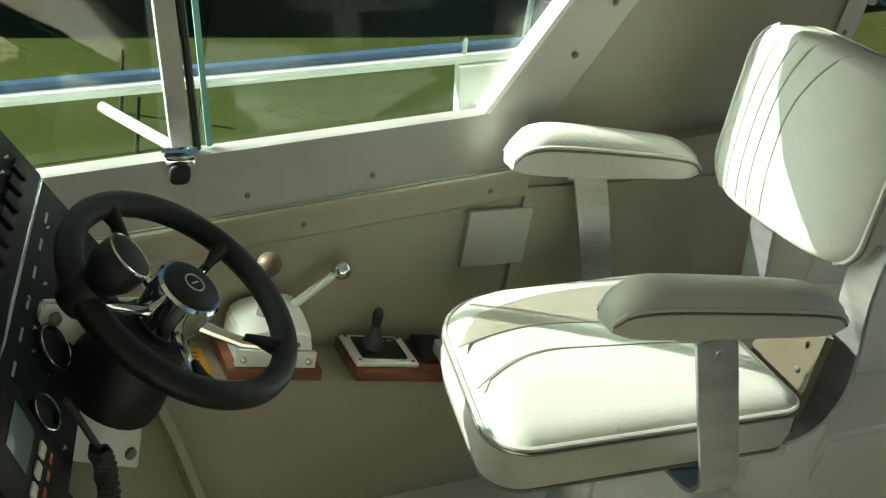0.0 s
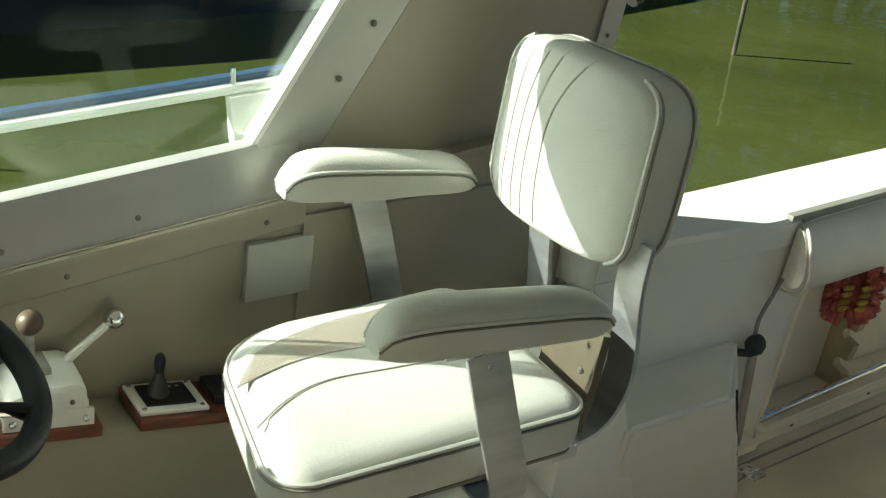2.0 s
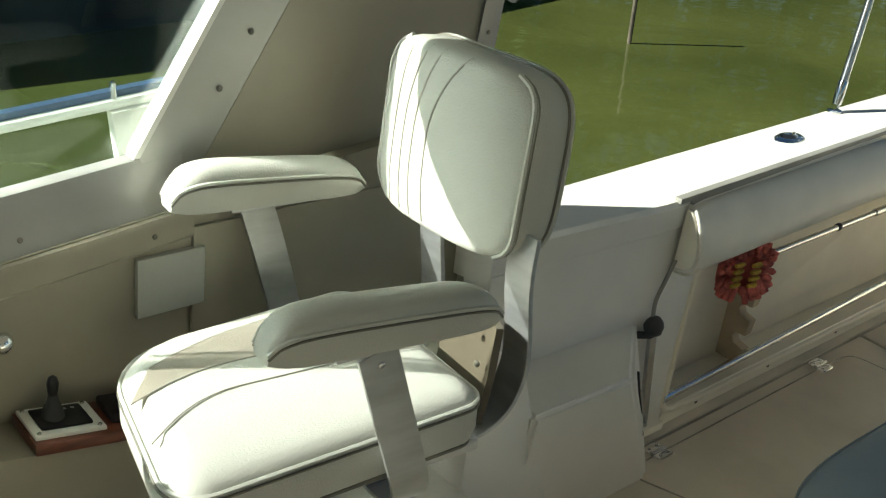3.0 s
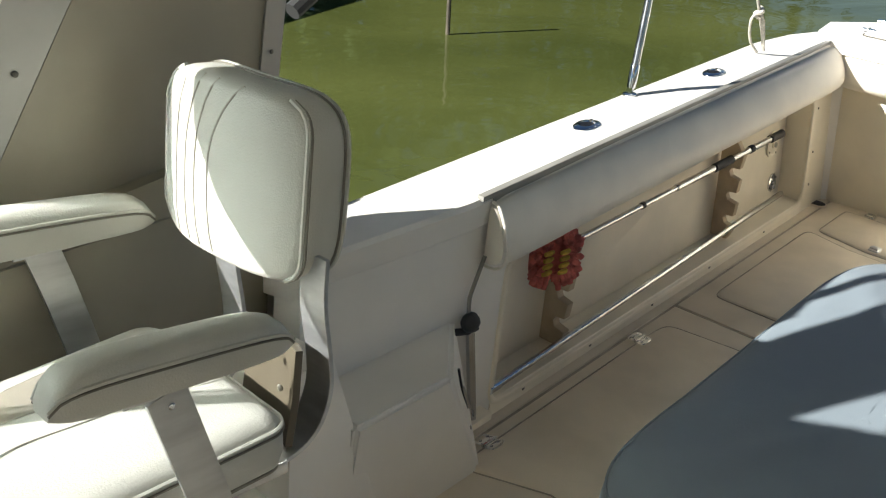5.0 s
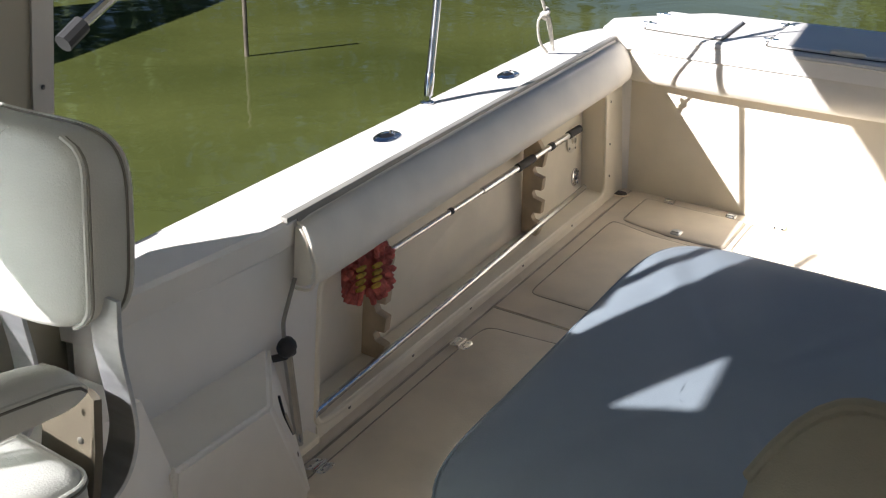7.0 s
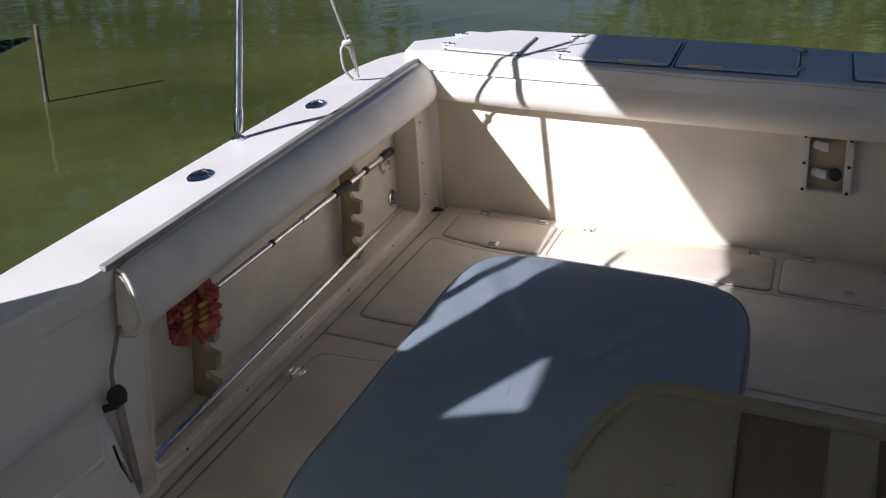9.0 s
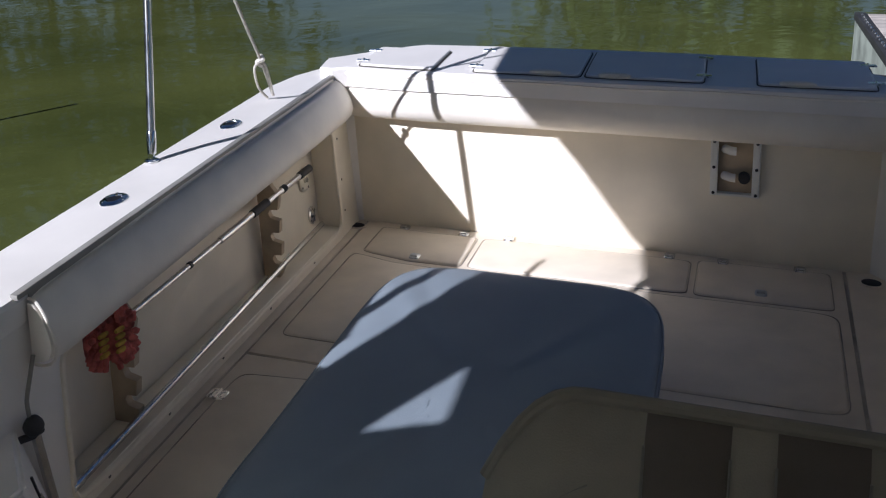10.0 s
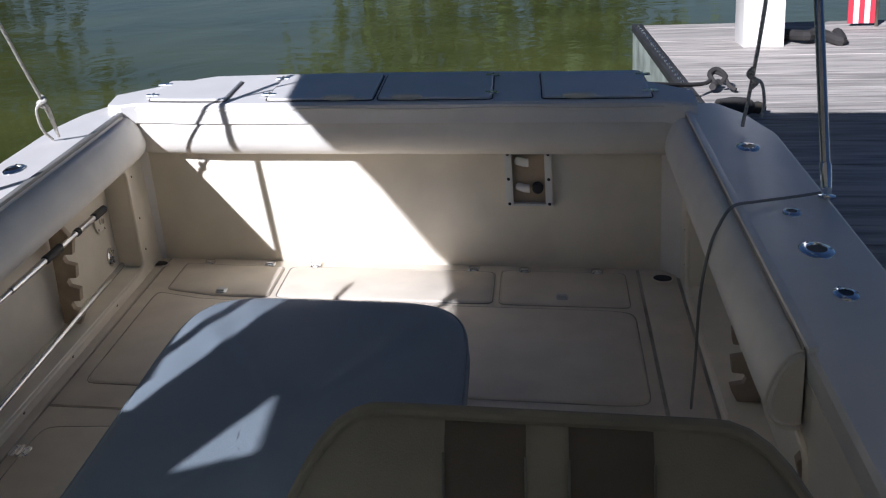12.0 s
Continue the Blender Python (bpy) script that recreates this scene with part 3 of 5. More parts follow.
lid(-0.405, -0.10, -0.09, 0.24, "white sunlit transom locker lid", -0.10, None)
lid(-0.965, -0.565, -0.085, 0.33, "white transom locker lid in blue shade", -0.565, -0.84)
lid(-1.395, -0.985, -0.085, 0.345, "white transom locker lid in blue shade", -1.395, -1.09)
lid(-1.945, -1.575, -0.085, 0.325, "white transom locker lid in blue shade", -1.945, -1.70)

# washdown box
t = thing("washdown_box", (0, -1.53, 0.37), "white recessed washdown box with hose fittings", "washdown box")
y0, y1, z0, z1 = -1.598, -1.428, 0.255, 0.468
# The back lies flush; its darker tan paints the shade of a recess.
part("back", box(B(), -0.003, 0.0, y0 + 0.02, y1 - 0.02, z0, z1), BOARD, t)
for ya, yb in ((y0, y0 + 0.026), (y1 - 0.026, y1)):
    part("frame", box(B(), -0.034, 0.0, ya, yb, z0, z1, 0.003), WHITEP, t)
for za in (z0, z1 - 0.008):
    part("frame", box(B(), -0.030, 0.0, y0 + 0.026, y1 - 0.026, za, za + 0.008, 0.001), WHITEP, t)
part("tap", tube(B(), [(-0.004, -1.475, 0.425), (-0.030, -1.50, 0.425), (-0.030, -1.515, 0.425)], 0.016, 12), WHITEP, t)
part("tap", tube(B(), [(-0.004, -1.475, 0.325), (-0.030, -1.50, 0.325), (-0.030, -1.515, 0.325)], 0.016, 12), WHITEP, t)
part("coupling", lathe(B(), [(0, 0.02), (0.03, 0.02), (0.034, 0.012)], (-0.004, -1.545, 0.325), (-1, 0, 0), 16), RUBBER, t, "dark hose coupling")
for z in (z0 + 0.01, (z0 + z1) / 2, z1 - 0.01):
    for y in (y0 + 0.012, y1 - 0.012):
        screw(t, (-0.034, y, z), (-1, 0, 0), 0.006, RUBBER)


def floor_catch(x, y, mat, label):
    t = thing("floor_catch", (x, y, 0.0), label, "catch", "hatch hinges and catches")
    bm = pad(B(), Matrix.Translation((x, y, 0.006)), (0.026, 0.021, 0.007), 0.5, 0.7, 20, 6)
    part("plate", bm, mat, t)
    part("pin", tube(B(), [(x - 0.012, y - 0.014, 0.013), (x - 0.012, y + 0.014, 0.013)], 0.005, 8), mat, t)


for y in (-0.222, -0.478, -0.666, -1.291, -1.484, -1.752):
    floor_catch(-0.055, y, STEEL, "small stainless hatch hinge on the sole")
for x, y in ((-0.34, -0.35), (-0.31, -1.62)):
    floor_catch(x, y, ALU, "flush stainless hatch latch")


def strap_hinge(x, y):
    t = thing("strap_hinge", (x, y, 0), "chrome butterfly hinge on the hatch edge", "hinge", "hatch hinges and catches")
    for s in (-1, 1):
        bm = pad(B(), Matrix.Translation((x + 0.004 * s, y + 0.017 * s, 0.008)) @ pose(0, 0, 0, 0, 0, 0), (0.026, 0.014, 0.003), 0.6, 0.6, 20, 6)
        part("leaf", bm, CHROME, t)
        for k in (-1, 1):
            screw(t, (x + 0.004 * s + 0.013 * k, y + 0.017 * s, 0.0105), (0, 0, 1), 0.0035)
    part("knuckle", tube(B(), [(x - 0.024, y, 0.009), (x + 0.024, y, 0.009)], 0.005, 10), CHROME, t)


strap_hinge(-2.12, -0.08)
strap_hinge(-1.476, -0.078)
for y in (-0.015, -1.985):
    t = thing("scupper", (-0.10, y, 0), "round dark corner drain in the sole", "drain", "corner drains")
    part("hole", lathe(B(), [(0, 0.034), (0.003, 0.034), (0.004, 0.028)], (-0.10, y, 0.002), (0, 0, 1), 20), BLACK, t)
    part("rim", tube(B(), [(-0.10 + 0.036 * math.cos(k * math.tau / 24), y + 0.036 * math.sin(k * math.tau / 24), 0.003) for k in range(24)], 0.004, 6, closed=True), SOLE, t)

# ---- engine box with sun pad ----
t = thing("engine_box", (-2.0, -0.99, 0), "white moulded engine box under a sun pad", "engine box")
bm = B()
hx, hy = 0.60, 0.335
rings = []
for z, g in ((0.0, 0.94), (0.02, 0.95), (0.30, 0.985), (0.325, 0.98)):
    rings.append([(-1.975 + hx * g * spow(math.cos(k * math.tau / 56), 0.3), -0.99 + hy * g * spow(math.sin(k * math.tau / 56), 0.3), z) for k in range(56)])
loft(bm, rings)
part("body", bm, GEL, t)
t = thing("sun_pad", (-2.0, -0.99, 0.33), "pale grey vinyl sun pad with rounded corners", "cushion")
bm = B()
hx, hy = 0.675, 0.392
rings = []
for z, g in ((0.32, 0.93), (0.325, 0.97), (0.345, 0.992), (0.372, 1.0), (0.398, 0.992), (0.412, 0.972), (0.420, 0.93), (0.425, 0.80), (0.428, 0.5), (0.429, 0.2)):
    rings.append([(-1.975 + hx * g * spow(math.cos(k * math.tau / 72), 0.36), -0.99 + hy * g * spow(math.sin(k * math.tau / 72), 0.36), z + 0.002 * math.sin(k * 0.7) * (g < 0.95)) for k in range(72)])
loft(bm, rings)
part("cover", bm, PADV, t)
for z, g in ((0.404, 0.988), (0.334, 0.982)):
    ring = [(-1.975 + hx * g * spow(math.cos(k * math.tau / 72), 0.36), -0.99 + hy * g * spow(math.sin(k * math.tau / 72), 0.36), z) for k in range(72)]
    part("welt", tube(B(), ring, 0.0032, 6, closed=True), PADV, t)

# ---- striped lounge seat ----
t = thing("lounge_seat", (-2.7, -1.52, 0.3), "cream and taupe striped lounge seat with rounded back", "seat")


def back_point(u, w, off):
    """u across (0..1, starboard to port), w up (0 low .. 1 top), off: forward of the face."""
    y = -1.19 - 0.745 * u
    e = abs(2 * u - 1)
    top = 0.79 - 0.13 * max(0.0, (e - 0.62) / 0.38) ** 2.2
    z = 0.30 + (top - 0.30) * w
    x = -2.70 + 0.14 * (z - 0.30) / 0.45 - off
    return Vector((x, y, z))


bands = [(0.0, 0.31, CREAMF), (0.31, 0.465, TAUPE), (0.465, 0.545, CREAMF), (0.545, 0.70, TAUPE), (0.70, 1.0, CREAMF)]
for u0, u1, mat in bands:
    bm = B()
    rings = []
    for i in range(13):
        u = u0 + (u1 - u0) * i / 12
        edge = 0.022 * math.sqrt(max(0.0, 1 - (2 * i / 12 - 1) ** 2)) * 0.5 + 0.03
        ring = [back_point(u, w, edge * (1 - max(0, (w - 0.85) / 0.15) ** 2)) for w in [k / 14 for k in range(15)]]
        ring += [back_point(u, w, -0.05 + 0.03 * w) for w in (0.97, 0.5, 0.0)]
        rings.append(ring)
    loft(bm, rings)
    part("back_panel", bm, mat, t, "taupe fabric stripe" if mat is TAUPE else "")
    if u0 > 0:
        part("stripe_seam", tube(B(), [back_point(u0, w, 0.034) for w in [k / 14 for k in range(14)]], 0.0022, 6), PIPE, t)
bm = B()
tube(bm, [back_point(k / 30, 1.0, 0.0) + Vector((0.0, 0, 0.0)) for k in range(31)], 0.011, 10)
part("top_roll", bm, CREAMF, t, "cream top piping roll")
bm = B()
tube(bm, [back_point(k / 24 * 0.55 + 0.005, min(1.0, 0.55 + 0.46 * (k / 24) ** 0.6), 0.038) for k in range(10)], 0.003, 6)
part("corner_seam", bm, PIPE, t)
part("seat_base", box(B(), -3.30, -2.72, -1.92, -1.23, 0.0, 0.30, 0.02), GEL, t)
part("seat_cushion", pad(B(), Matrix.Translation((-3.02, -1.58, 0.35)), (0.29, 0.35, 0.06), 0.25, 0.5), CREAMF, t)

# ---- helm side: liner, shelf, window wall ----
lay[0] = HELM
hw = thing("wall_helm", (-3.4, 0.35, 0), "cream cabin side with shelf and aluminium window", "cabin side", kind="structure")


def shelf_z(x):
    return 0.365 - 0.18 * (x + 3.55)


def sill_z(x):
    return 0.785 + 0.11 * (x + 3.352)


XA, XB = -5.4, -2.9
bm = B()
loft(bm, [[(XA, 0.22, -0.30), (XA, 0.22, shelf_z(XA) - 0.02), (XA, 0.226, shelf_z(XA) - 0.006), (XA, 0.24, shelf_z(XA)), (XA, 0.325, shelf_z(XA)), (XA, 0.325, -0.30)],
          [(XB, 0.22, -0.30), (XB, 0.22, shelf_z(XB) - 0.02), (XB, 0.226, shelf_z(XB) - 0.006), (XB, 0.24, shelf_z(XB)), (XB, 0.325, shelf_z(XB)), (XB, 0.325, -0.30)]])
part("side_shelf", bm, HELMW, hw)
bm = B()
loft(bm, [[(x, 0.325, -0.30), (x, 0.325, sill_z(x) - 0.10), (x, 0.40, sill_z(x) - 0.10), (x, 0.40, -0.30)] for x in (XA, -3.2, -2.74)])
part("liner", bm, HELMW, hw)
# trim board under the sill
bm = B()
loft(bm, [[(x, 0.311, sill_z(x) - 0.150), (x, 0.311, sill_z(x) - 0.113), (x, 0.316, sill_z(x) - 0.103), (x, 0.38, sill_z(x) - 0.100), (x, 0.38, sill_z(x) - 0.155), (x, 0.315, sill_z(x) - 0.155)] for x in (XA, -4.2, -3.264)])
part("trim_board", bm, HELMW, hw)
# aluminium sill
bm = B()
loft(bm, [[(x, 0.330, sill_z(x) - 0.102), (x, 0.352, sill_z(x) - 0.004), (x, 0.360, sill_z(x)), (x, 0.376, sill_z(x) + 0.001), (x, 0.376, sill_z(x) - 0.11)] for x in (XA, -4.2, -3.27)])
part("window_sill", bm, ALUP, hw, "satin aluminium window sill")


def wy(z):
    """The cabin side leans inboard with height."""
    return 0.372 - 0.07 * (z - 0.75)


def wall_quad(pts, thick, y_off=0.0):
    """A leaning wall panel from (x, z) corners."""
    bm = B()
    loft(bm, [[(x, wy(z) + y_off, z) for x, z in pts], [(x, wy(z) + y_off + thick, z) for x, z in pts]])
    return bm


lay[0] = HELM
ZT = 2.12
ZP = 1.27   # top of the side panel and window
ZH = 1.235   # lower edge of the added coachroof side over the window
SL = 0.565   # slope of the window's aft edge
part("window_pillar", wall_quad([(-3.352, 0.786), (-3.281, 0.668), (-3.281 + SL * (ZP - 0.668), ZP), (-3.352 + SL * (ZP - 0.786), ZP)], 0.05, -0.02), ALUP, hw, "slanted satin aluminium pillar")
part("pillar_edge", wall_quad([(-3.364, 0.786), (-3.352, 0.786), (-3.352 + SL * (ZP - 0.786), ZP), (-3.364 + SL * (ZP - 0.786), ZP)], 0.03, -0.026), WHITEP, hw, "white glazing bead")
part("pillar_gap", wall_quad([(-3.281, 0.668), (-3.274, 0.668), (-3.274 + SL * (ZP - 0.668), ZP), (-3.281 + SL * (ZP - 0.668), ZP)], 0.03, -0.008), DARKGAP, hw, "dark sealant joint")
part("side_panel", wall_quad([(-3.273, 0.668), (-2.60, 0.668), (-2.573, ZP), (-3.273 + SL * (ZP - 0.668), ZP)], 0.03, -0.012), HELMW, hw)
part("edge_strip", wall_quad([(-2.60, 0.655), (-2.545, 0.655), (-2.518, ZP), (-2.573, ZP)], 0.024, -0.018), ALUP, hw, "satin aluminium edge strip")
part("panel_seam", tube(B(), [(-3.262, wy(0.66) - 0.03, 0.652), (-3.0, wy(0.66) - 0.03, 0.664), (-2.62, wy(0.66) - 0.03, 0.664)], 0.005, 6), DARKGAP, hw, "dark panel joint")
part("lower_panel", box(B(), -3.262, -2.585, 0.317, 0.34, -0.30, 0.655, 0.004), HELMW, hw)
part("panel_return", prism(B(), [(-2.79, 0.40), (-2.67, 0.40), (-2.51, -0.02), (-2.42, -0.30), (-2.79, -0.30)], "y", 0.02, 0.299, 0.008), GEL, hw)
for x, z in ((-3.205, 0.89), (-3.31, 0.715), (-3.345, 0.705), (-3.15, 0.985)):
    screw(hw, (x, wy(z) - 0.022, z), (0, -1, 0), 0.006, PIPE)
for x in (-3.95, -3.77, -3.56, -4.2):
    screw(hw, (x, 0.336, sill_z(x) - 0.075), (0, -1, 0.2), 0.005, PIPE)
for x in (-3.34, -3.68, -3.94):
    screw(hw, (x, 0.311, sill_z(x) - 0.13), (0, -1, 0), 0.005, PIPE)
for z in (0.75, 0.94, 1.12):
    screw(hw, (-2.575 + 0.044 * (z - 0.655), wy(z) - 0.019, z), (0, -1, 0), 0.005, PIPE)

# sliding window
t = thing("window_1", (-3.85, 0.37, 0.74), "sliding cabin window with aluminium divider and teal-edged glass", "window", kind="structure")
part("divider", tube(B(), [(-3.872, 0.362, 0.735), (-3.938, wy(1.1), 1.1), (-3.968, wy(ZP), ZP)], 0.01, flat=(0.03, 0.02), up=(1, 0, 0)), ALUP, t)
part("gasket", tube(B(), [(-3.848, 0.358, 0.735), (-3.914, wy(1.1) - 0.004, 1.1), (-3.944, wy(ZP), ZP)], 0.006, 6), RUBBER, t)
part("glass_edge", tube(B(), [(-3.828, 0.366, 0.737), (-3.893, wy(1.1), 1.1), (-3.923, wy(ZP), ZP)], 0.01, flat=(0.009, 0.006), up=(1, 0, 0)), TEALG, t, "teal glass edge")
for x0, x1, yo in ((-5.2, -3.88, 0.012), (-3.845, -3.36, 0.002)):
    xt = x1 + (SL * (ZP - 0.786) if x1 > -3.5 else -0.01)
    quad = [(x0, sill_z(x0)), (x1, sill_z(x1)), (xt, ZP), (x0, ZP)]
    bm = B()
    loft(bm, [[(x, wy(z) + yo + d, z) for x, z in quad] for d in (0.0, 0.005)])
    g = part("pane", bm, GLASS, t)
    g.visible_shadow = False
# unseen coachroof side above the window, with a small three-cornered hole, and its slanted post
# Added to shape the sun patches on the chair and the sun pad.
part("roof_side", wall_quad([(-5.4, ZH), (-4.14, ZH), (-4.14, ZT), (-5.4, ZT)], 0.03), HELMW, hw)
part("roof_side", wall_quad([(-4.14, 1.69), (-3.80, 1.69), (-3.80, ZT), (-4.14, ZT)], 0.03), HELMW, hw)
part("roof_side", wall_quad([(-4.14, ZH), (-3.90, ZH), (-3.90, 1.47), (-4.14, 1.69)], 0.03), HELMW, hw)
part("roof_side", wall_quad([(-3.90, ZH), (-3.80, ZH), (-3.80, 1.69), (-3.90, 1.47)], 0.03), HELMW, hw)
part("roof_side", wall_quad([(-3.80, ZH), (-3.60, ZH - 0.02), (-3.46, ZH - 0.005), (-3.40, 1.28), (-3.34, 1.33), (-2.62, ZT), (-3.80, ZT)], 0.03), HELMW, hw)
part("roof_post", wall_quad([(-3.02, ZP), (-2.99, ZP), (-2.30, ZT), (-2.33, ZT)], 0.03), ALUP, hw)
t = thing("window_latch", (-3.88, 0.34, 0.735), "small black and chrome window latch on the sill", "latch")
part("body", box(B(), -3.903, -3.858, 0.325, 0.358, 0.722, 0.738, 0.004), CHROME, t)
part("thumb_piece", pad(B(), Matrix.Translation((-3.881, 0.322, 0.712)), (0.016, 0.008, 0.016), 0.6, 0.6, 16, 8), BLACK, t)
part("barrel", tube(B(), [(-3.905, 0.332, 0.744), (-3.855, 0.332, 0.744)], 0.006, 8), CHROME, t)

t = thing("cover_box", (-3.30, 0.31, 0.565), "square cream plastic cover box on the liner", "cover box")
part("lid", box(B(), -3.372, -3.240, 0.311, 0.326, 0.507, 0.618, 0.005), VINYL, t)

# outside bulwark rail seen through the window
t = thing("side_rail", (-3.8, 0.62, 0.72), "white outer side rail with a navy stripe", "boat rail", kind="structure")


def rail_z(x):
    return 0.81 + 0.088 * (x + 3.16)


bm = B()
loft(bm, [[(x, 0.612, rail_z(x) - 0.018), (x, 0.612, rail_z(x) - 0.011), (x, 0.617, rail_z(x) - 0.004), (x, 0.635, rail_z(x) - 0.004), (x, 0.635, rail_z(x) - 0.018)] for x in (-6.0, -4.0, -2.75)])
part("cap", bm, GEL, t)
bm = B()
loft(bm, [[(x, 0.637, rail_z(x) - 0.02), (x, 0.637, rail_z(x) + 0.008), (x, 0.66, rail_z(x) + 0.008), (x, 0.66, rail_z(x) - 0.02)] for x in (-6.0, -4.0, -2.75)])
part("stripe", bm, BLUE, t, "navy blue rubbing strip")
bm = B()
loft(bm, [[(-3.268, 0.60, 0.66), (-3.286, 0.60, rail_z(-3.29) - 0.02), (-2.75, 0.60, rail_z(-2.75) - 0.02), (-2.75, 0.60, 0.55), (-3.25, 0.60, 0.55)],
          [(-3.268, 0.625, 0.66), (-3.286, 0.625, rail_z(-3.29) - 0.02), (-2.75, 0.625, rail_z(-2.75) - 0.02), (-2.75, 0.625, 0.55), (-3.25, 0.625, 0.55)]])
part("end_panel", bm, GEL, t)
part("brace", tube(B(), [(-3.95, 0.605, rail_z(-3.95) - 0.03), (-3.865, 0.44, 0.705)], 0.009, 8), WHITEP, t)
part("cleat", lathe(B(), [(0, 0.008), (0.03, 0.006), (0.034, 0.002)], (-3.275, 0.62, rail_z(-3.27)), (0, 0, 1), 10), CHROME, t)

# folded awning strut outside the panel's edge
lay[0] = Matrix.Identity(4)
part("awning_strut", tube(B(), [(-2.63, -0.115, 1.045), (-2.45, -0.10, 1.135), (-2.2, -0.08, 1.26)], 0.011, 10), STEEL, hw, "short stainless awning strut")
part("strut_clamp", tube(B(), [(-2.650, -0.117, 1.032), (-2.600, -0.112, 1.06)], 0.018, 10), RUBBER, hw, "black clamp")
# roof and cabin shell; unseen front and port walls are added to dim the cabin
lay[0] = COCKPIT
flare[0] = False
solid("ceiling", prism(B(), [(-6.0, 0.20), (-3.40, 0.415), (-3.0, 0.462), (-2.6, 0.45), (-1.45, 0.50), (-1.38, 0.2), (-1.38, -2.2), (-1.5, -2.42), (-6.0, -2.42)], "z", 2.03, 2.09), GEL, "white moulded hardtop over the helm", "roof", kind="structure")
solid("wall_forward", box(B(), -6.05, -6.0, -2.42, 0.45, -0.1, 1.30), GEL, "unseen white front wall added to cut cabin light", "cabin front", kind="structure")
solid("wall_port_cabin", prism(B(), [(-6.0, -0.1), (-2.7, -0.1), (-2.75, 0.9), (-2.95, 2.03), (-6.0, 2.03), (-6.0, 1.72), (-4.25, 1.72), (-4.10, 1.38), (-6.0, 1.38)], "y", -2.30, -2.26), GEL, "unseen white port wall added to cut cabin light", "cabin side", kind="structure")
lay[0] = HELM
# ---- controls on the shelf ----


def on_shelf(x, y, h):
    return Vector((x, y, shelf_z(x) + h))


SLOPE = Matrix.Rotation(math.atan(0.18), 4, "Y")


def shelf_box(x0, x1, y0, y1, h0, h1, bev=0.003):
    bm = box(B(), x0, x1, y0, y1, h0, h1, bev)
    for v in bm.verts:
        v.co.z += shelf_z(v.co.x)
    return bm


t = thing("engine_control", (-3.74, 0.27, 0.4), "white engine control on a mahogany plinth with two levers", "engine control")
part("plinth", shelf_box(-3.815, -3.655, 0.212, 0.318, 0.0, 0.022), TEAK, t, "varnished mahogany plinth")
bm = B()
rings = []
for y, s in ((0.222, 0.0), (0.226, 0.5), (0.25, 0.9), (0.30, 1.0), (0.316, 0.98)):
    w = 0.060
    rings.append([(x, y, shelf_z(-3.735) + 0.022 + h) for x, h in
                  [(-3.735 + w * 1.05, 0.0), (-3.735 + w, 0.03 + 0.028 * s), (-3.735 + w * 0.75, 0.034 + 0.040 * s), (-3.735, 0.036 + 0.045 * s), (-3.735 - w * 0.75, 0.034 + 0.040 * s), (-3.735 - w, 0.03 + 0.028 * s), (-3.735 - w * 1.05, 0.0)]])
loft(bm, rings)
bmesh.ops.bevel(bm, geom=list(bm.edges), offset=0.005, segments=2, affect="EDGES")
part("housing", bm, WHITEP, t)
part("face_plate", shelf_box(-3.803, -3.667, 0.216, 0.224, 0.022, 0.052, 0.002), WHITEP, t)
for x in (-3.79, -3.68):
    screw(t, on_shelf(x, 0.215, 0.036), (0, -1, 0.2), 0.006)
for x in (-3.752, -3.70):
    screw(t, on_shelf(x, 0.221, 0.062), (0, -1, 0.4), 0.004, PIPE)
part("slot", shelf_box(-3.742, -3.722, 0.25, 0.305, 0.086, 0.107, 0.002), HOSE, t)
a = on_shelf(-3.752, 0.262, 0.09)
b = Vector((-3.757, 0.235, 0.588))
part("lever", tube(B(), [a, a.lerp(b, 0.5), b], [0.009, 0.0075, 0.0055], 10), ALU, t)
part("ball", lathe(B(), [(r[0], r[1]) for r in [(-0.0195 * math.cos(k * math.pi / 10), 0.0195 * math.sin(k * math.pi / 10)) for k in range(11)]], b + Vector((0, 0, 0.008)), (0, 0, 1), 18), material("brown_knob", (0.10, 0.07, 0.045), 0.4, vary=0.15), t, "brown ball knob")
a = on_shelf(-3.70, 0.285, 0.09)
b = Vector((-3.61, 0.295, 0.540))
part("lever", tube(B(), [a, b], [0.008, 0.006], 10), WHITEP, t)
part("ball", lathe(B(), [(-0.018 * math.cos(k * math.pi / 10), 0.018 * math.sin(k * math.pi / 10)) for k in range(11)], b, (0, 0, 1), 20), CHROME, t, "chrome ball knob")

t = thing("trim_joystick", (-3.55, 0.27, 0.38), "black joystick switch on a white plate and mahogany plinth", "joystick")
part("plinth", shelf_box(-3.622, -3.38, 0.212, 0.318, 0.0, 0.022), TEAK, t, "varnished mahogany plinth")
part("plate", shelf_box(-3.618, -3.497, 0.222, 0.312, 0.022, 0.030, 0.003), WHITEP, t)
part("bezel", shelf_box(-3.602, -3.515, 0.236, 0.300, 0.030, 0.035, 0.004), BLACK, t)
for x, y in ((-3.609, 0.23), (-3.507, 0.23), (-3.609, 0.304), (-3.507, 0.304)):
    screw(t, on_shelf(x, y, 0.030), (0, 0, 1), 0.004)
c = on_shelf(-3.572, 0.268, 0.035)
part("boot", lathe(B(), [(0, 0.019), (0.012, 0.017), (0.03, 0.010), (0.042, 0.007)], c, (0.03, 0, 1), 18), RUBBER, t)
part("stick", lathe(B(), [(0.04, 0.007), (0.05, 0.009), (0.062, 0.010), (0.072, 0.007), (0.076, 0.002)], c, (0.03, 0, 1), 14), BLACK, t)
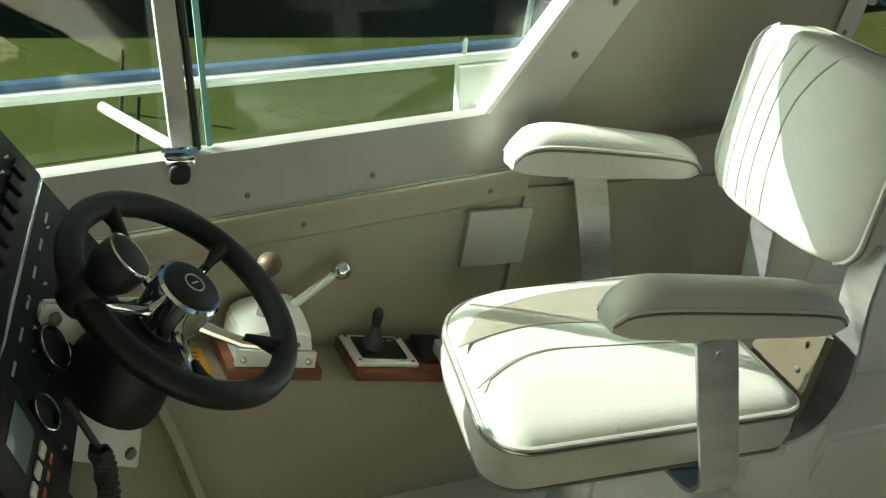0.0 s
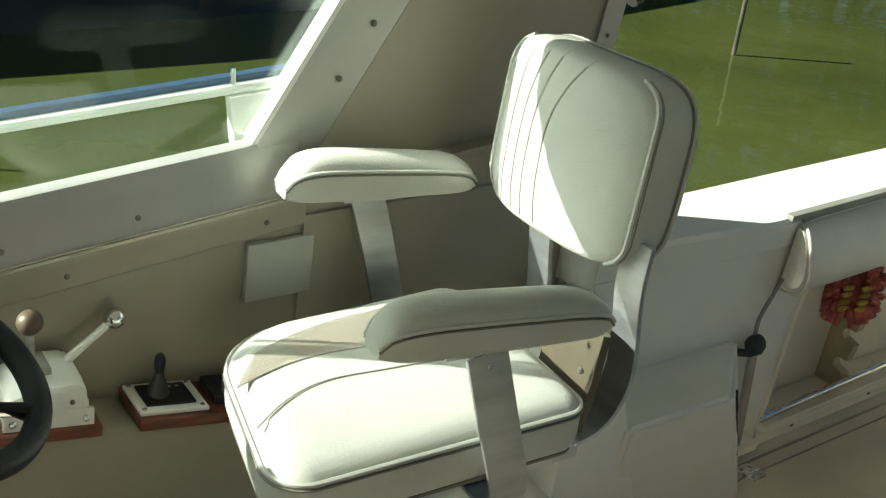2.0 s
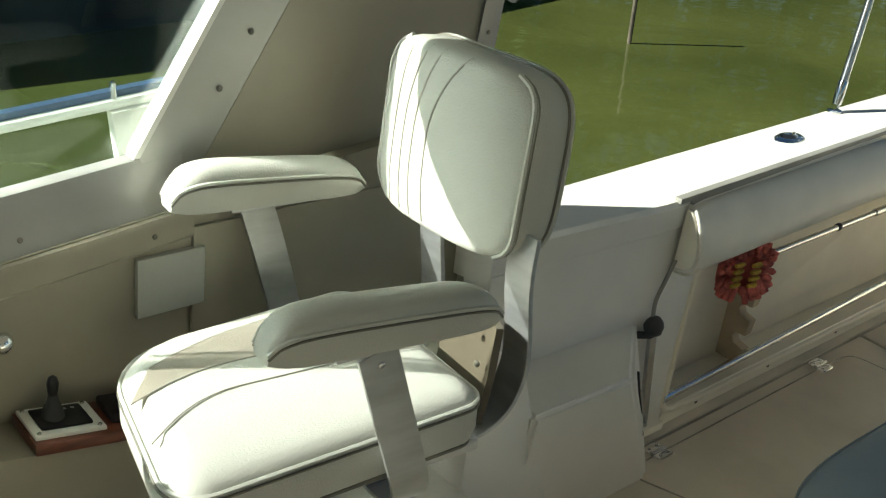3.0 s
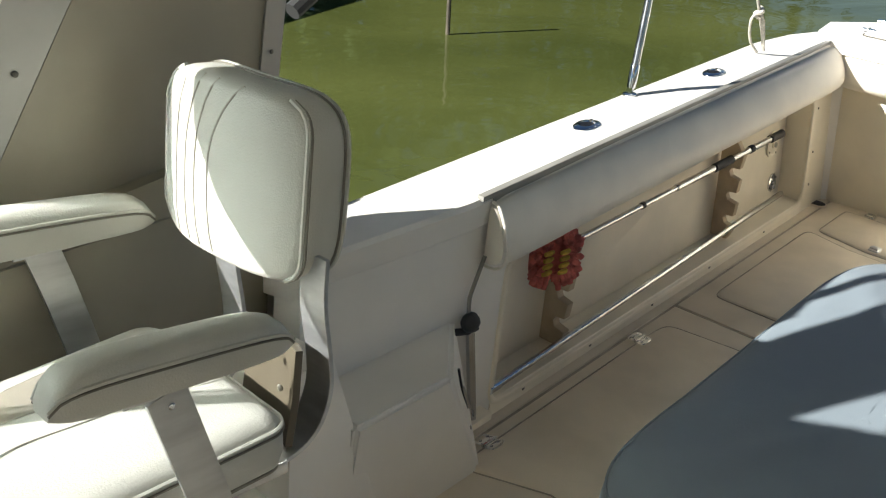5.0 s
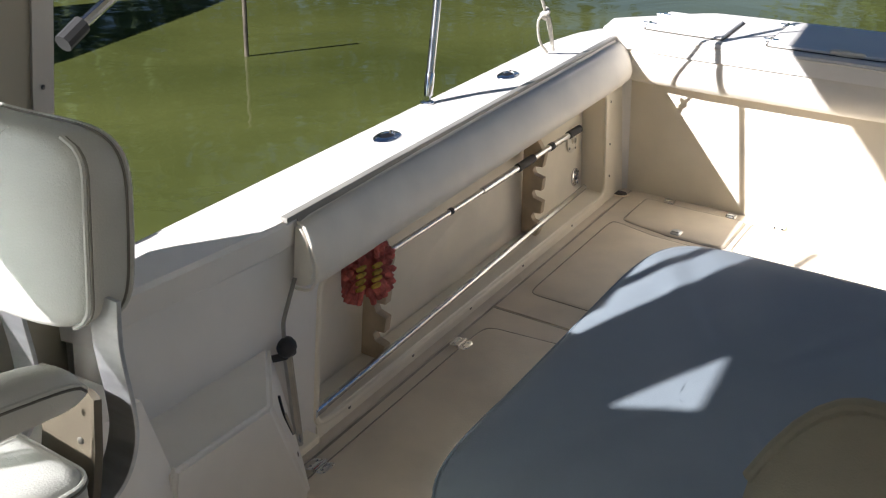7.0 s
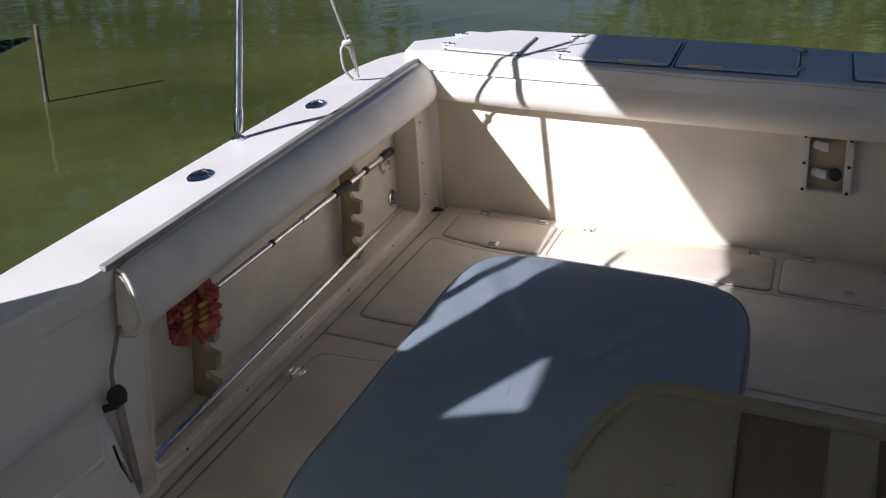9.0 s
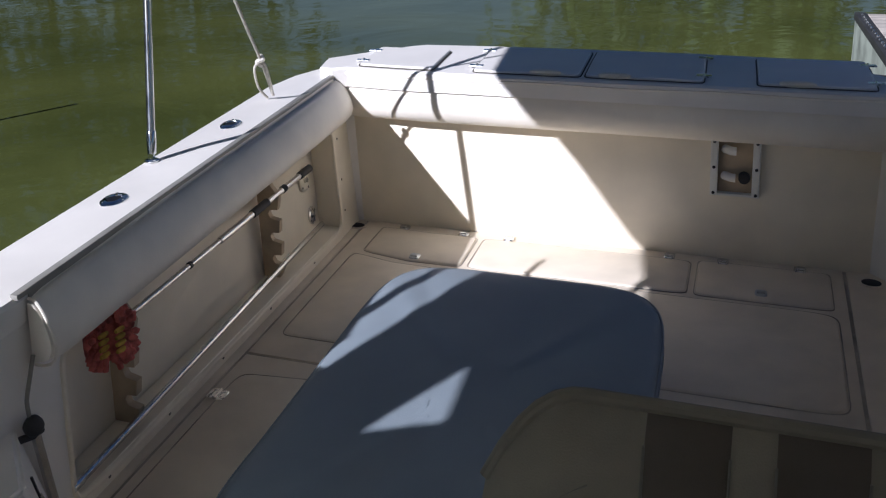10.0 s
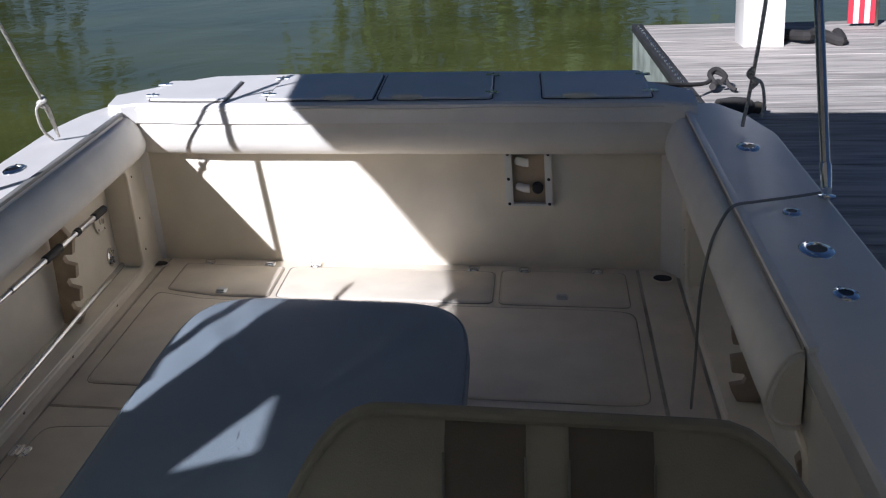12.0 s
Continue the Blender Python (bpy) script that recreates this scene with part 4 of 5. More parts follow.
for x in (-3.548, -3.534):
    part("mark", shelf_box(x, x + 0.006, 0.285, 0.290, 0.035, 0.0355, 0.0), GREYLBL, t)
t.location += HELM.to_3x3() @ Vector((0.028, 0.0, -0.005))
t = thing("rocker_switch", (-3.42, 0.27, 0.37), "dark rocker switch on the plinth", "switch")
part("body", shelf_box(-3.455, -3.395, 0.235, 0.305, 0.022, 0.042, 0.006), BLACK, t)
t = thing("label_plate", (-3.87, 0.25, 0.44), "orange warning label with a black switch on the shelf", "label")
part("sticker", shelf_box(-3.885, -3.835, 0.226, 0.300, 0.0, 0.002, 0.0), ORANGE, t)
part("switch", shelf_box(-3.94, -3.897, 0.245, 0.30, 0.0, 0.016, 0.003), BLACK, t)
for k in range(5):
    part("print_bar", shelf_box(-3.878, -3.845, 0.236 + 0.012 * k, 0.239 + 0.012 * k, 0.002, 0.0024, 0.0), TEAK, t)

# ---- helm chair ----
lay[0] = Matrix.Translation((-0.340, -0.1492, 0.119)) @ Matrix.Scale(0.915, 4)
chair = thing("helm_chair", (-3.3, -0.48, 0.2), "cream vinyl helm chair with padded arms and aluminium frame", "chair")
SEAT = [Vector((-3.578, -0.722)), Vector((-3.070, -0.692)), Vector((-3.058, -0.268)), Vector((-3.525, -0.335))]
SEAT_R = (0.055, 0.045, 0.05, 0.15)


def seat_ring(inset, z, n=9):
    """The seat's outline: four corners, each with its own radius, drawn in by inset."""
    mid = sum(SEAT, Vector((0, 0))) / 4
    out = []
    for i, c in enumerate(SEAT):
        a, b = SEAT[i - 1], SEAT[(i + 1) % 4]
        ua, ub = (a - c).normalized(), (b - c).normalized()
        half = ua.angle(ub) / 2
        r = SEAT_R[i]
        centre = c + (ua + ub).normalized() * r / math.sin(half)
        p0, p1 = c + ua * r / math.tan(half), c + ub * r / math.tan(half)
        v0, v1 = p0 - centre, p1 - centre
        turn_by = v0.angle_signed(v1)
        for k in range(n):
            t = -turn_by * k / (n - 1)
            v = Vector((v0.x * math.cos(t) - v0.y * math.sin(t), v0.x * math.sin(t) + v0.y * math.cos(t)))
            p = centre + v * max(0.1, (r - min(inset, r * 0.8)) / r)
            extra = max(0.0, inset - r * 0.8)
            p = p + (mid - p) * min(0.97, extra / 0.24)
            out.append((p.x, p.y, z))
    return out


def seat_top(x, y):
    """Height of the padded seat top."""
    u, v = (x + 3.32) / 0.25, (y + 0.49) / 0.215
    return 0.575 + 0.016 * max(0.0, 1 - u * u) ** 0.6 * max(0.0, 1 - v * v) ** 0.6


bm = B()
rings = [seat_ring(0.05, 0.478), seat_ring(0.022, 0.483), seat_ring(0.006, 0.495), seat_ring(0.0, 0.515), seat_ring(0.0, 0.545), seat_ring(0.004, 0.561), seat_ring(0.012, 0.571)]
for g in (0.03, 0.055, 0.085, 0.12, 0.16, 0.20, 0.23):
    rings.append([(x, y, seat_top(x, y)) for x, y, z in seat_ring(g, 0.58)])
loft(bm, rings)
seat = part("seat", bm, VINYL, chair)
part("piping", tube(B(), seat_ring(0.002, 0.561), 0.0038, 6, closed=True), VINYL, seat)
# A thin dark line below the piping paints the shadow under it.
part("piping_shadow", tube(B(), seat_ring(-0.001, 0.5545), 0.0022, 6, closed=True), PIPE, seat)
part("lower_piping", tube(B(), seat_ring(0.010, 0.489), 0.0036, 6, closed=True), PIPE, seat)
# sewn channels that bow in towards the front edge
SEAT_SEAMS = ([(-3.49, -0.425), (-3.42, -0.395), (-3.33, -0.369), (-3.184, -0.345), (-3.09, -0.335)],
              [(-3.545, -0.500), (-3.47, -0.475), (-3.396, -0.465), (-3.252, -0.470), (-3.09, -0.470)],
              [(-3.553, -0.600), (-3.49, -0.555), (-3.424, -0.533), (-3.322, -0.535), (-3.09, -0.535)])
for line in SEAT_SEAMS:
    pts = smooth_path([(x, y, 0) for x, y in line], 6)
    part("seam", tube(B(), [(p.x, p.y, seat_top(p.x, p.y) + 0.0008) for p in pts], 0.0012, 6), SEAM, seat)
band0, band1 = [smooth_path([(x, y, 0) for x, y in l], 6) for l in SEAT_SEAMS[:2]]
bm = B()
rows = []
for p, q in zip(band0, band1):
    rows.append([bm.verts.new((*p.lerp(q, k / 6).xy, seat_top(*p.lerp(q, k / 6).xy) + 0.0015)) for k in range(7)])
for ra, rb in zip(rows, rows[1:]):
    for k in range(6):
        bm.faces.new((ra[k], ra[k + 1], rb[k + 1], rb[k]))
bmesh.ops.solidify(bm, geom=list(bm.faces), thickness=0.004)
part("seat_insert", bm, INSERT, seat, "warmer beige sewn insert")
part("seat_pan", box(B(), -3.50, -3.06, -0.665, -0.31, 0.456, 0.480, 0.004), ALU, chair)
part("pedestal", lathe(B(), [(0, 0.105), (0.010, 0.105), (0.018, 0.04), (0.31, 0.035), (0.325, 0.08), (0.35, 0.09), (0.365, 0.09)], (-3.30, -0.49, 0.092), (0, 0, 1), 24), ALU, chair)
# stiff apron behind the seat
bm = B()
loft(bm, [[(-3.035 + dx, y, 0.47), (-3.02 + dx, y, 0.55), (-3.012 + dx, y, 0.635)] for y, dx in ((-0.622, 0.0), (-0.60, 0.008), (-0.54, 0.014), (-0.47, 0.018))], cap=False, closed=False)
bmesh.ops.solidify(bm, geom=list(bm.faces), thickness=0.012)
apron = part("apron", bm, APRON, chair, "tan board behind the seat with its shade in the colour")
for y, z in ((-0.575, 0.615), (-0.605, 0.57)):
    screw(chair, (-3.03, y, z), (-1, -0.3, 0), 0.006, PIPE)

# backrest: rounded pad, leaning aft, bowed forward at the sides
BX = Matrix.Translation((-2.966, -0.428, 0.870)) @ pose(0, 0, 0, 0, 0, 2) @ pose(0, 0, 0, 0, 5, 0)
BW, BHT = 0.190, 0.151


def back_at(u, v, depth):
    """u across (1 starboard), v up, depth forward of the pad's middle layer."""
    bow = 0.022 * u * u
    return BX @ Vector((bow - depth, BW * u, BHT * v))


BACK_FACE = ((0.0, 0.061), (0.15, 0.061), (0.4, 0.060), (0.7, 0.056), (0.90, 0.050), (0.955, 0.044), (0.985, 0.034), (1.0, 0.016))


def back_ring(g, depth, n=80):
    out = []
    for k in range(n):
        a = k * math.tau / n
        u, v = spow(math.cos(a), 0.40), spow(math.sin(a), 0.44)
        if v < 0:
            u *= 1 - 0.03 * v * v
        out.append(back_at(u * g, v * g, depth))
    return out


bm = B()
loft(bm, [back_ring(g, d) for g, d in ((0.45, -0.045), (0.85, -0.044), (0.95, -0.039), (0.99, -0.029), (1.0, -0.015), (1.0, 0.016), (0.985, 0.034), (0.955, 0.044), (0.90, 0.050), (0.7, 0.056), (0.4, 0.060), (0.15, 0.061))])
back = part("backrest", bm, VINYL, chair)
part("piping", tube(B(), back_ring(0.996, -0.029), 0.0042, 6, closed=True), VINYL, back)
part("stitch_line", tube(B(), back_ring(1.004, -0.021), 0.0022, 6, closed=True), PIPE, back)
for s in (-1, 1):
    pts = [back_at(s * min(0.955, 0.975 * (1 - abs(v) ** 4.55) ** 0.2), v, 0.0440 - 0.012 * max(0.0, abs(v) - 0.60) / 0.4) for v in [-0.93 + 1.88 * k / 24 for k in range(25)]]
    part("side_piping", tube(B(), pts, 0.0042, 6), VINYL, back)
    part("stitch_line", tube(B(), [p + BX.to_3x3() @ Vector((0.003, s * 0.0055, 0)) for p in pts], 0.0022, 6), PIPE, back)
for u0, lean in ((0.62, 0.10), (0.44, 0.16), (0.28, 0.20), (0.08, 0.34)):
    pts = []
    for k in range(21):
        v = -0.965 + 1.93 * k / 20
        u = u0 - lean * max(0.0, v) ** 2 - 0.05 * max(0.0, -v) ** 2
        g = (abs(u) ** 5 + abs(v) ** 4.55) ** (1 / 4.8)
        d = next(d0 + (d1 - d0) * (g - g0) / (g1 - g0) for (g0, d0), (g1, d1) in zip(BACK_FACE, BACK_FACE[1:]) if g <= g1 or g1 == 1.0) + 0.0006
        pts.append(back_at(u, v, d))
    part("seam", tube(B(), pts, 0.0018, 6), SEAM, back)


def arm(y, x0, x1, zb0, zb1, rise, post, side_dir):
    """A padded arm from x0 (front) to x1 (rear) over a flat bar that runs down and under the seat."""
    L = x1 - x0
    n = 30
    half = 0.037

    def section(u):
        e = max(0.0, 1 - abs(2 * u - 1) ** 7)
        f = max(0.30, e ** 0.45)
        zb = zb0 + (zb1 - zb0) * u
        h = (0.070 + rise * (1 - u) - 0.012 * u * u) * f
        return zb + 0.006 * (1 - f), h, half * max(0.55, e ** 0.35)
    bm = B()
    rings = []
    for i in range(n + 1):
        u = i / n
        zb, h, w = section(u)
        ring = [(x0 + L * u, y - w * 0.86, zb), (x0 + L * u, y - w, zb + h * 0.16), (x0 + L * u, y - w, zb + h * 0.60), (x0 + L * u, y - w * 0.93, zb + h * 0.76), (x0 + L * u, y - w * 0.7, zb + h * 0.90), (x0 + L * u, y - w * 0.3, zb + h * 0.985), (x0 + L * u, y + w * 0.3, zb + h * 0.985),
                (x0 + L * u, y + w * 0.7, zb + h * 0.90), (x0 + L * u, y + w * 0.93, zb + h * 0.76), (x0 + L * u, y + w, zb + h * 0.60), (x0 + L * u, y + w, zb + h * 0.16), (x0 + L * u, y + w * 0.86, zb)]
        rings.append(ring)
    loft(bm, rings)
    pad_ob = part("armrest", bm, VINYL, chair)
    for s in (-1, 1):
        pts = []
        for i in range(0, n + 1):
            zb, h, w = section(i / n)
            pts.append((x0 + L * i / n, y + s * w * 0.985, zb + h * 0.66))
        part("piping", tube(B(), pts, 0.0034, 6), VINYL, pad_ob)
        part("stitch_line", tube(B(), [(p[0], p[1] + s * 0.001, p[2] - 0.0052) for p in pts], 0.0021, 6), PIPE, pad_ob)
    zm = (zb0 + zb1) / 2
    part("arm_plate", box(B(), post - 0.06, post + 0.13, y - 0.024, y + 0.024, zm - 0.006, zm + 0.001, 0.002), ALU, chair)
    yo = y + side_dir * 0.022
    pts = smooth_path([(post, yo, zm - 0.002), (post + 0.03, yo, zm - 0.10), (post + 0.066, yo, 0.505), (post + 0.070, yo - side_dir * 0.006, 0.475), (post + 0.072, yo - side_dir * 0.025, 0.458), (post + 0.072, yo - side_dir * 0.06, 0.452), (post + 0.072, yo - side_dir * 0.20, 0.452)], 7)
    part("arm_post", tube(B(), pts, 0.01, flat=(0.060, 0.007), up=(1, 0, 0)), ALU, chair)
    screw(chair, (post + 0.006, yo + side_dir * 0.004, zm - 0.022), (0, side_dir, 0), 0.005)


arm(-0.713, -3.455, -3.098, 0.733, 0.716, 0.002, -3.302, -1)
arm(-0.235, -3.385, -3.035, 0.745, 0.735, 0.012, -3.225, 1)
# flat bars that carry the back
for y in (-0.608, -0.368):
    pts = smooth_path([(-3.16, y, 0.452), (-3.04, y, 0.458), (-2.985, y, 0.485), (-2.957, y, 0.54), (-2.955, y, 0.60), (-2.966, y, 0.70), (-2.962, y, 0.78)], 7)
    part("back_bar", tube(B(), pts, 0.01, flat=(0.062, 0.008), up=(0, 1, 0)), ALU, chair)
lay[0] = HELM

# seat plinth
t = thing("seat_plinth", (-3.2, 0.0, 0), "white moulded box under the helm chair", "seat base", kind="structure")
bm = B()
loft(bm, [[(-3.60, -0.30, -0.01), (-2.70, -0.27, -0.01), (-2.70, 0.25, -0.01), (-3.60, 0.25, -0.01)], [(-3.52, -0.25, 0.10), (-2.80, -0.25, 0.10), (-2.80, 0.25, 0.10), (-3.52, 0.25, 0.10)]])
bmesh.ops.bevel(bm, geom=list(bm.edges), offset=0.015, segments=2, affect="EDGES")
part("body", bm, GEL, t)

# ---- steering wheel ----
WN = Vector((0.46, -0.24, 0.85)).normalized()
WC = Vector((-3.948, -0.01, 0.706))
wu = Vector((0.75, 0.45, 0)).normalized()
wu = (wu - WN * wu.dot(WN)).normalized()
ww = WN.cross(wu)
R = 0.152


def wp(r, ang, h=0.0):
    return WC + wu * (r * math.cos(ang)) + ww * (r * math.sin(ang)) + WN * h


wheel = thing("steering_wheel", WC, "black rimmed boat steering wheel with chrome spokes and turning knob", "steering wheel")
rim = part("rim", tube(B(), [wp(R, k * math.tau / 56) for k in range(56)], 0.0165, 12, closed=True), BLACK, wheel)
for k in range(5):
    a = math.radians(22 + 72 * k)
    part("spoke", tube(B(), [wp(0.035, a, -0.028), wp(0.10, a, -0.020), wp(R - 0.012, a, -0.002)], [0.0085, 0.007, 0.006], 10), CHROME, wheel)
    part("spoke_sleeve", tube(B(), [wp(R - 0.055, a, -0.010), wp(R - 0.022, a, -0.004), wp(R - 0.006, a, 0.0)], [0.004, 0.010, 0.014], 10), BLACK, wheel)
part("hub", lathe(B(), [(-0.06, 0.030), (-0.045, 0.040), (-0.01, 0.043), (0.012, 0.044), (0.016, 0.041)], WC, WN, 28), CHROME, wheel)
cap = part("hub_cap", lathe(B(), [(0.012, 0.040), (0.019, 0.037), (0.022, 0.030), (0.023, 0.001)], WC, WN, 28), BLACK, wheel)
part("emblem", tube(B(), [WC + WN * 0.0235 + (wu * math.cos(k * math.tau / 24) + ww * math.sin(k * math.tau / 24)) * 0.013 for k in range(24)], 0.0012, 6, closed=True), GREYLBL, cap)
part("emblem", tube(B(), [WC + WN * 0.0235 + wu * 0.006, WC + WN * 0.0235 - wu * 0.005], 0.0012, 6), GREYLBL, cap)
ka = wp(R * 0.985, math.radians(166), 0.0)
kd = (WN * 0.55 + Vector((0.45, -0.05, 0.25))).normalized()
part("knob_clamp", lathe(B(), [(-0.02, 0.020), (0.0, 0.025), (0.02, 0.022)], ka, kd, 16), BLACK, wheel)
part("turning_knob", lathe(B(), [(0.015, 0.014), (0.028, 0.024), (0.04, 0.030), (0.062, 0.031), (0.07, 0.028), (0.073, 0.020), (0.073, 0.001)], ka, kd, 24), BLACK, wheel, "black turning knob")
part("knob_ring", tube(B(), [ka + kd * 0.069 + kd.orthogonal().normalized() * 0.029 * math.cos(k * math.tau / 24) + kd.cross(kd.orthogonal().normalized()) * 0.029 * math.sin(k * math.tau / 24) for k in range(24)], 0.0018, 6, closed=True), CHROME, wheel)
part("column", lathe(B(), [(-0.165, 0.072), (-0.15, 0.071), (-0.12, 0.064), (-0.075, 0.056), (-0.055, 0.045)], WC, WN, 28), BLACK, wheel, "black steering column boot")

# ---- dash console ----
PA, PB, PC = Vector((-4.147, 0.25, 0.837)), Vector((-4.000, 0.25, 0.638)), Vector((-4.131, -0.10, 0.641))
du = (PA - PB).normalized()               # up the slope
dn = (PA - PB).cross(PC - PB).normalized()
if dn.x < 0:
    dn = -dn
dv = (PC - PB) - du * (PC - PB).dot(du)   # to port
dv.normalize()


def dp(a, b, h=0.0):
    """a metres to port, b metres up the slope from the panel's low starboard corner, h proud of it."""
    return PB + dv * a + du * b + dn * h


def dash_box(a0, a1, b0, b1, h0, h1, bev=0.002):
    bm = box(B(), a0, a1, b0, b1, h0, h1, bev)
    for v in bm.verts:
        v.co = dp(v.co.x, v.co.y, v.co.z)
    bmesh.ops.recalc_face_normals(bm, faces=bm.faces)
    return bm


dash = thing("dash_console", (-4.3, 0.0, 0.0), "black instrument console with switches, gauges and radio", "dash console")
part("panel", dash_box(0.0, 0.9, 0.0, 0.135, -0.04, 0.0), PANEL, dash)
part("panel", dash_box(0.0, 0.9, 0.142, 0.40, -0.04, 0.003), PANEL, dash)
part("panel_joint", dash_box(0.0, 0.9, 0.135, 0.142, -0.03, 0.001, 0.0005), CHROME, dash, "bright joint strip")
rnd = random.Random(9)
for i in range(12):
    for j, b in enumerate((0.18, 0.23)):
        a = 0.03 + 0.034 * i
        if j == 0:
            part("switch", dash_box(a, a + 0.02, b - 0.012, b + 0.014, 0.003, 0.010, 0.002), BLACK, dash)
        part("stud", lathe(B(), [(0, 0.0035), (0.003, 0.0028)], dp(a + 0.01, b + 0.025, 0.003), dn, 8), STEEL, dash)
for a, b, r in ((0.12, 0.055, 0.024), (0.26, 0.065, 0.030), (0.36, 0.06, 0.024)):
    part("gauge", lathe(B(), [(0, r), (0.006, r), (0.008, r * 0.85), (0.003, r * 0.8), (0.003, 0.001)], dp(a, b), dn, 24), BLACK, dash)
    part("gauge_ring", tube(B(), [dp(a, b, 0.007) + (du * math.cos(k * math.tau / 24) + dv * math.sin(k * math.tau / 24)) * r * 0.9 for k in range(24)], 0.0015, 6, closed=True), STEEL, dash)
for i in range(14):
    a, b = rnd.uniform(0.02, 0.42), rnd.uniform(0.01, 0.125)
    part("stud", lathe(B(), [(0, 0.003), (0.003, 0.0024)], dp(a, b), dn, 8), STEEL, dash)
for i in range(6):
    a = 0.05 + 0.055 * i
    part("print_bar", dash_box(a, a + 0.022, 0.113, 0.117, 0.0, 0.0006, 0.0), GREYLBL, dash)
# lower black instrument box with radio
LB = Vector((-4.135, -0.115, 0.630))
ld = Vector((0.38, 0.12, -0.92)).normalized()
lv = Vector((-0.32, -0.94, -0.05)).normalized()
lv = (lv - ld * lv.dot(ld)).normalized()
ln = ld.cross(lv)
if ln.x < 0 and ln.z < 0:
    ln = -ln
if ln.dot(Vector((0.3, -0.6, 0.6))) < 0:
    ln = -ln


def lower_box(a0, a1, b0, b1, h0, h1, bev=0.002):
    bm = box(B(), a0, a1, b0, b1, h0, h1, bev)
    for v in bm.verts:
        v.co = LB + lv * v.co.x + ld * v.co.y + ln * v.co.z
    bmesh.ops.recalc_face_normals(bm, faces=bm.faces)
    return bm


part("lower_panel", lower_box(0.0, 0.5, -0.03, 0.45, -0.05, 0.0, 0.003), PANEL, dash)
radio = thing("radio", LB + lv * 0.08 + ld * 0.02, "black marine radio with a lit grey screen", "radio")
part("body", lower_box(0.012, 0.13, -0.10, 0.06, 0.0, 0.02, 0.006), BLACK, radio)
part("screen", lower_box(0.03, 0.085, -0.07, -0.02, 0.02, 0.0215, 0.001), SCREEN, radio)
for k in range(3):
    part("button", lower_box(0.03 + 0.026 * k, 0.048 + 0.026 * k, -0.005, 0.008, 0.02, 0.0235, 0.002), WHITEP, radio)
for k in range(4):
    part("red_bar", lower_box(0.025 + 0.022 * k, 0.037 + 0.022 * k, 0.024, 0.030, 0.02, 0.0206, 0.0), RED, radio)
for k in range(5):
    part("stud", lathe(B(), [(0, 0.004), (0.004, 0.003)], LB + lv * (0.03 + 0.03 * (k % 3)) + ld * (0.10 + 0.06 * (k // 2)), ln, 8), STEEL, dash)
part("key_switch", lathe(B(), [(0, 0.022), (0.01, 0.02), (0.014, 0.012)], LB + lv * 0.06 + ld * 0.16, ln, 18), BLACK, dash)
# white column bracket and cream side of the console
bm = B()
q = [Vector((-4.085, 0.03, 0.655)), Vector((-3.985, 0.07, 0.622)), Vector((-3.998, 0.05, 0.452)), Vector((-4.118, -0.02, 0.548))]
mid = sum(q, Vector()) / 4
q = [mid + (p - mid) * 1.45 for p in q]
n = (q[1] - q[0]).cross(q[2] - q[0]).normalized()
if n.y > 0:
    n = -n
loft(bm, [[p - n * 0.012 for p in q], q])
bmesh.ops.bevel(bm, geom=list(bm.edges), offset=0.003, segments=2, affect="EDGES")
part("column_bracket", bm, WHITEP, dash, "white column mounting bracket")
for p in q:
    c = sum(q, Vector()) / 4
    part("bolt", lathe(B(), [(0, 0.009), (0.005, 0.008), (0.007, 0.004)], p.lerp(c, 0.2), n, 10), PIPE, dash)
bm = B()
lo = [Vector((-4.16, 0.02, 0.60)), Vector((-3.985, 0.09, 0.60)), Vector((-3.88, 0.10, 0.28)), Vector((-3.80, 0.10, 0.0)), Vector((-4.16, -0.04, 0.0))]
loft(bm, [[p + Vector((-0.02, 0.12, 0)) for p in lo], lo])
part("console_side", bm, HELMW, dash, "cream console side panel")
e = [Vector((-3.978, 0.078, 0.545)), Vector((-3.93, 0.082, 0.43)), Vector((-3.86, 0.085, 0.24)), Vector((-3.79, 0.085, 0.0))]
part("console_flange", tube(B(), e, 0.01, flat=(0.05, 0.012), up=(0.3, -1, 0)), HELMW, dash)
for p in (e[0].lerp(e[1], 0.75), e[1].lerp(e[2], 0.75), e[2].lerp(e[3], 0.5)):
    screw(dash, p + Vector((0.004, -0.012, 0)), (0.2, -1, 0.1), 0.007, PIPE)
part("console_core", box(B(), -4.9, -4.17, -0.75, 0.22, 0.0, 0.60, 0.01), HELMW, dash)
base = smooth_path([(-4.098, -0.13, 0.665), (-4.075, -0.12, 0.615), (-4.055, -0.11, 0.565), (-4.045, -0.105, 0.50), (-4.04, -0.10, 0.40), (-4.035, -0.10, 0.30)], 40)
pts = []
for i, p in enumerate(base):
    k = 0.0 if i < 70 else 0.011
    pts.append(p + Vector((k * math.cos(i * 1.2), k * math.sin(i * 1.2), 0)))
part("microphone_cord", tube(B(), pts, 0.0042, 6), RUBBER, radio, "black coiled microphone cord")

lay[0] = COCKPIT
flare[0] = True
# ---- ropes ----


def rope(name, label, pts, r, mat=ROPE, group="mooring lines"):
    t = thing(name, pts[0], label, "rope", group)
    part("line", tube(B(), smooth_path(pts, 8), r, 8), mat, t)
    return t


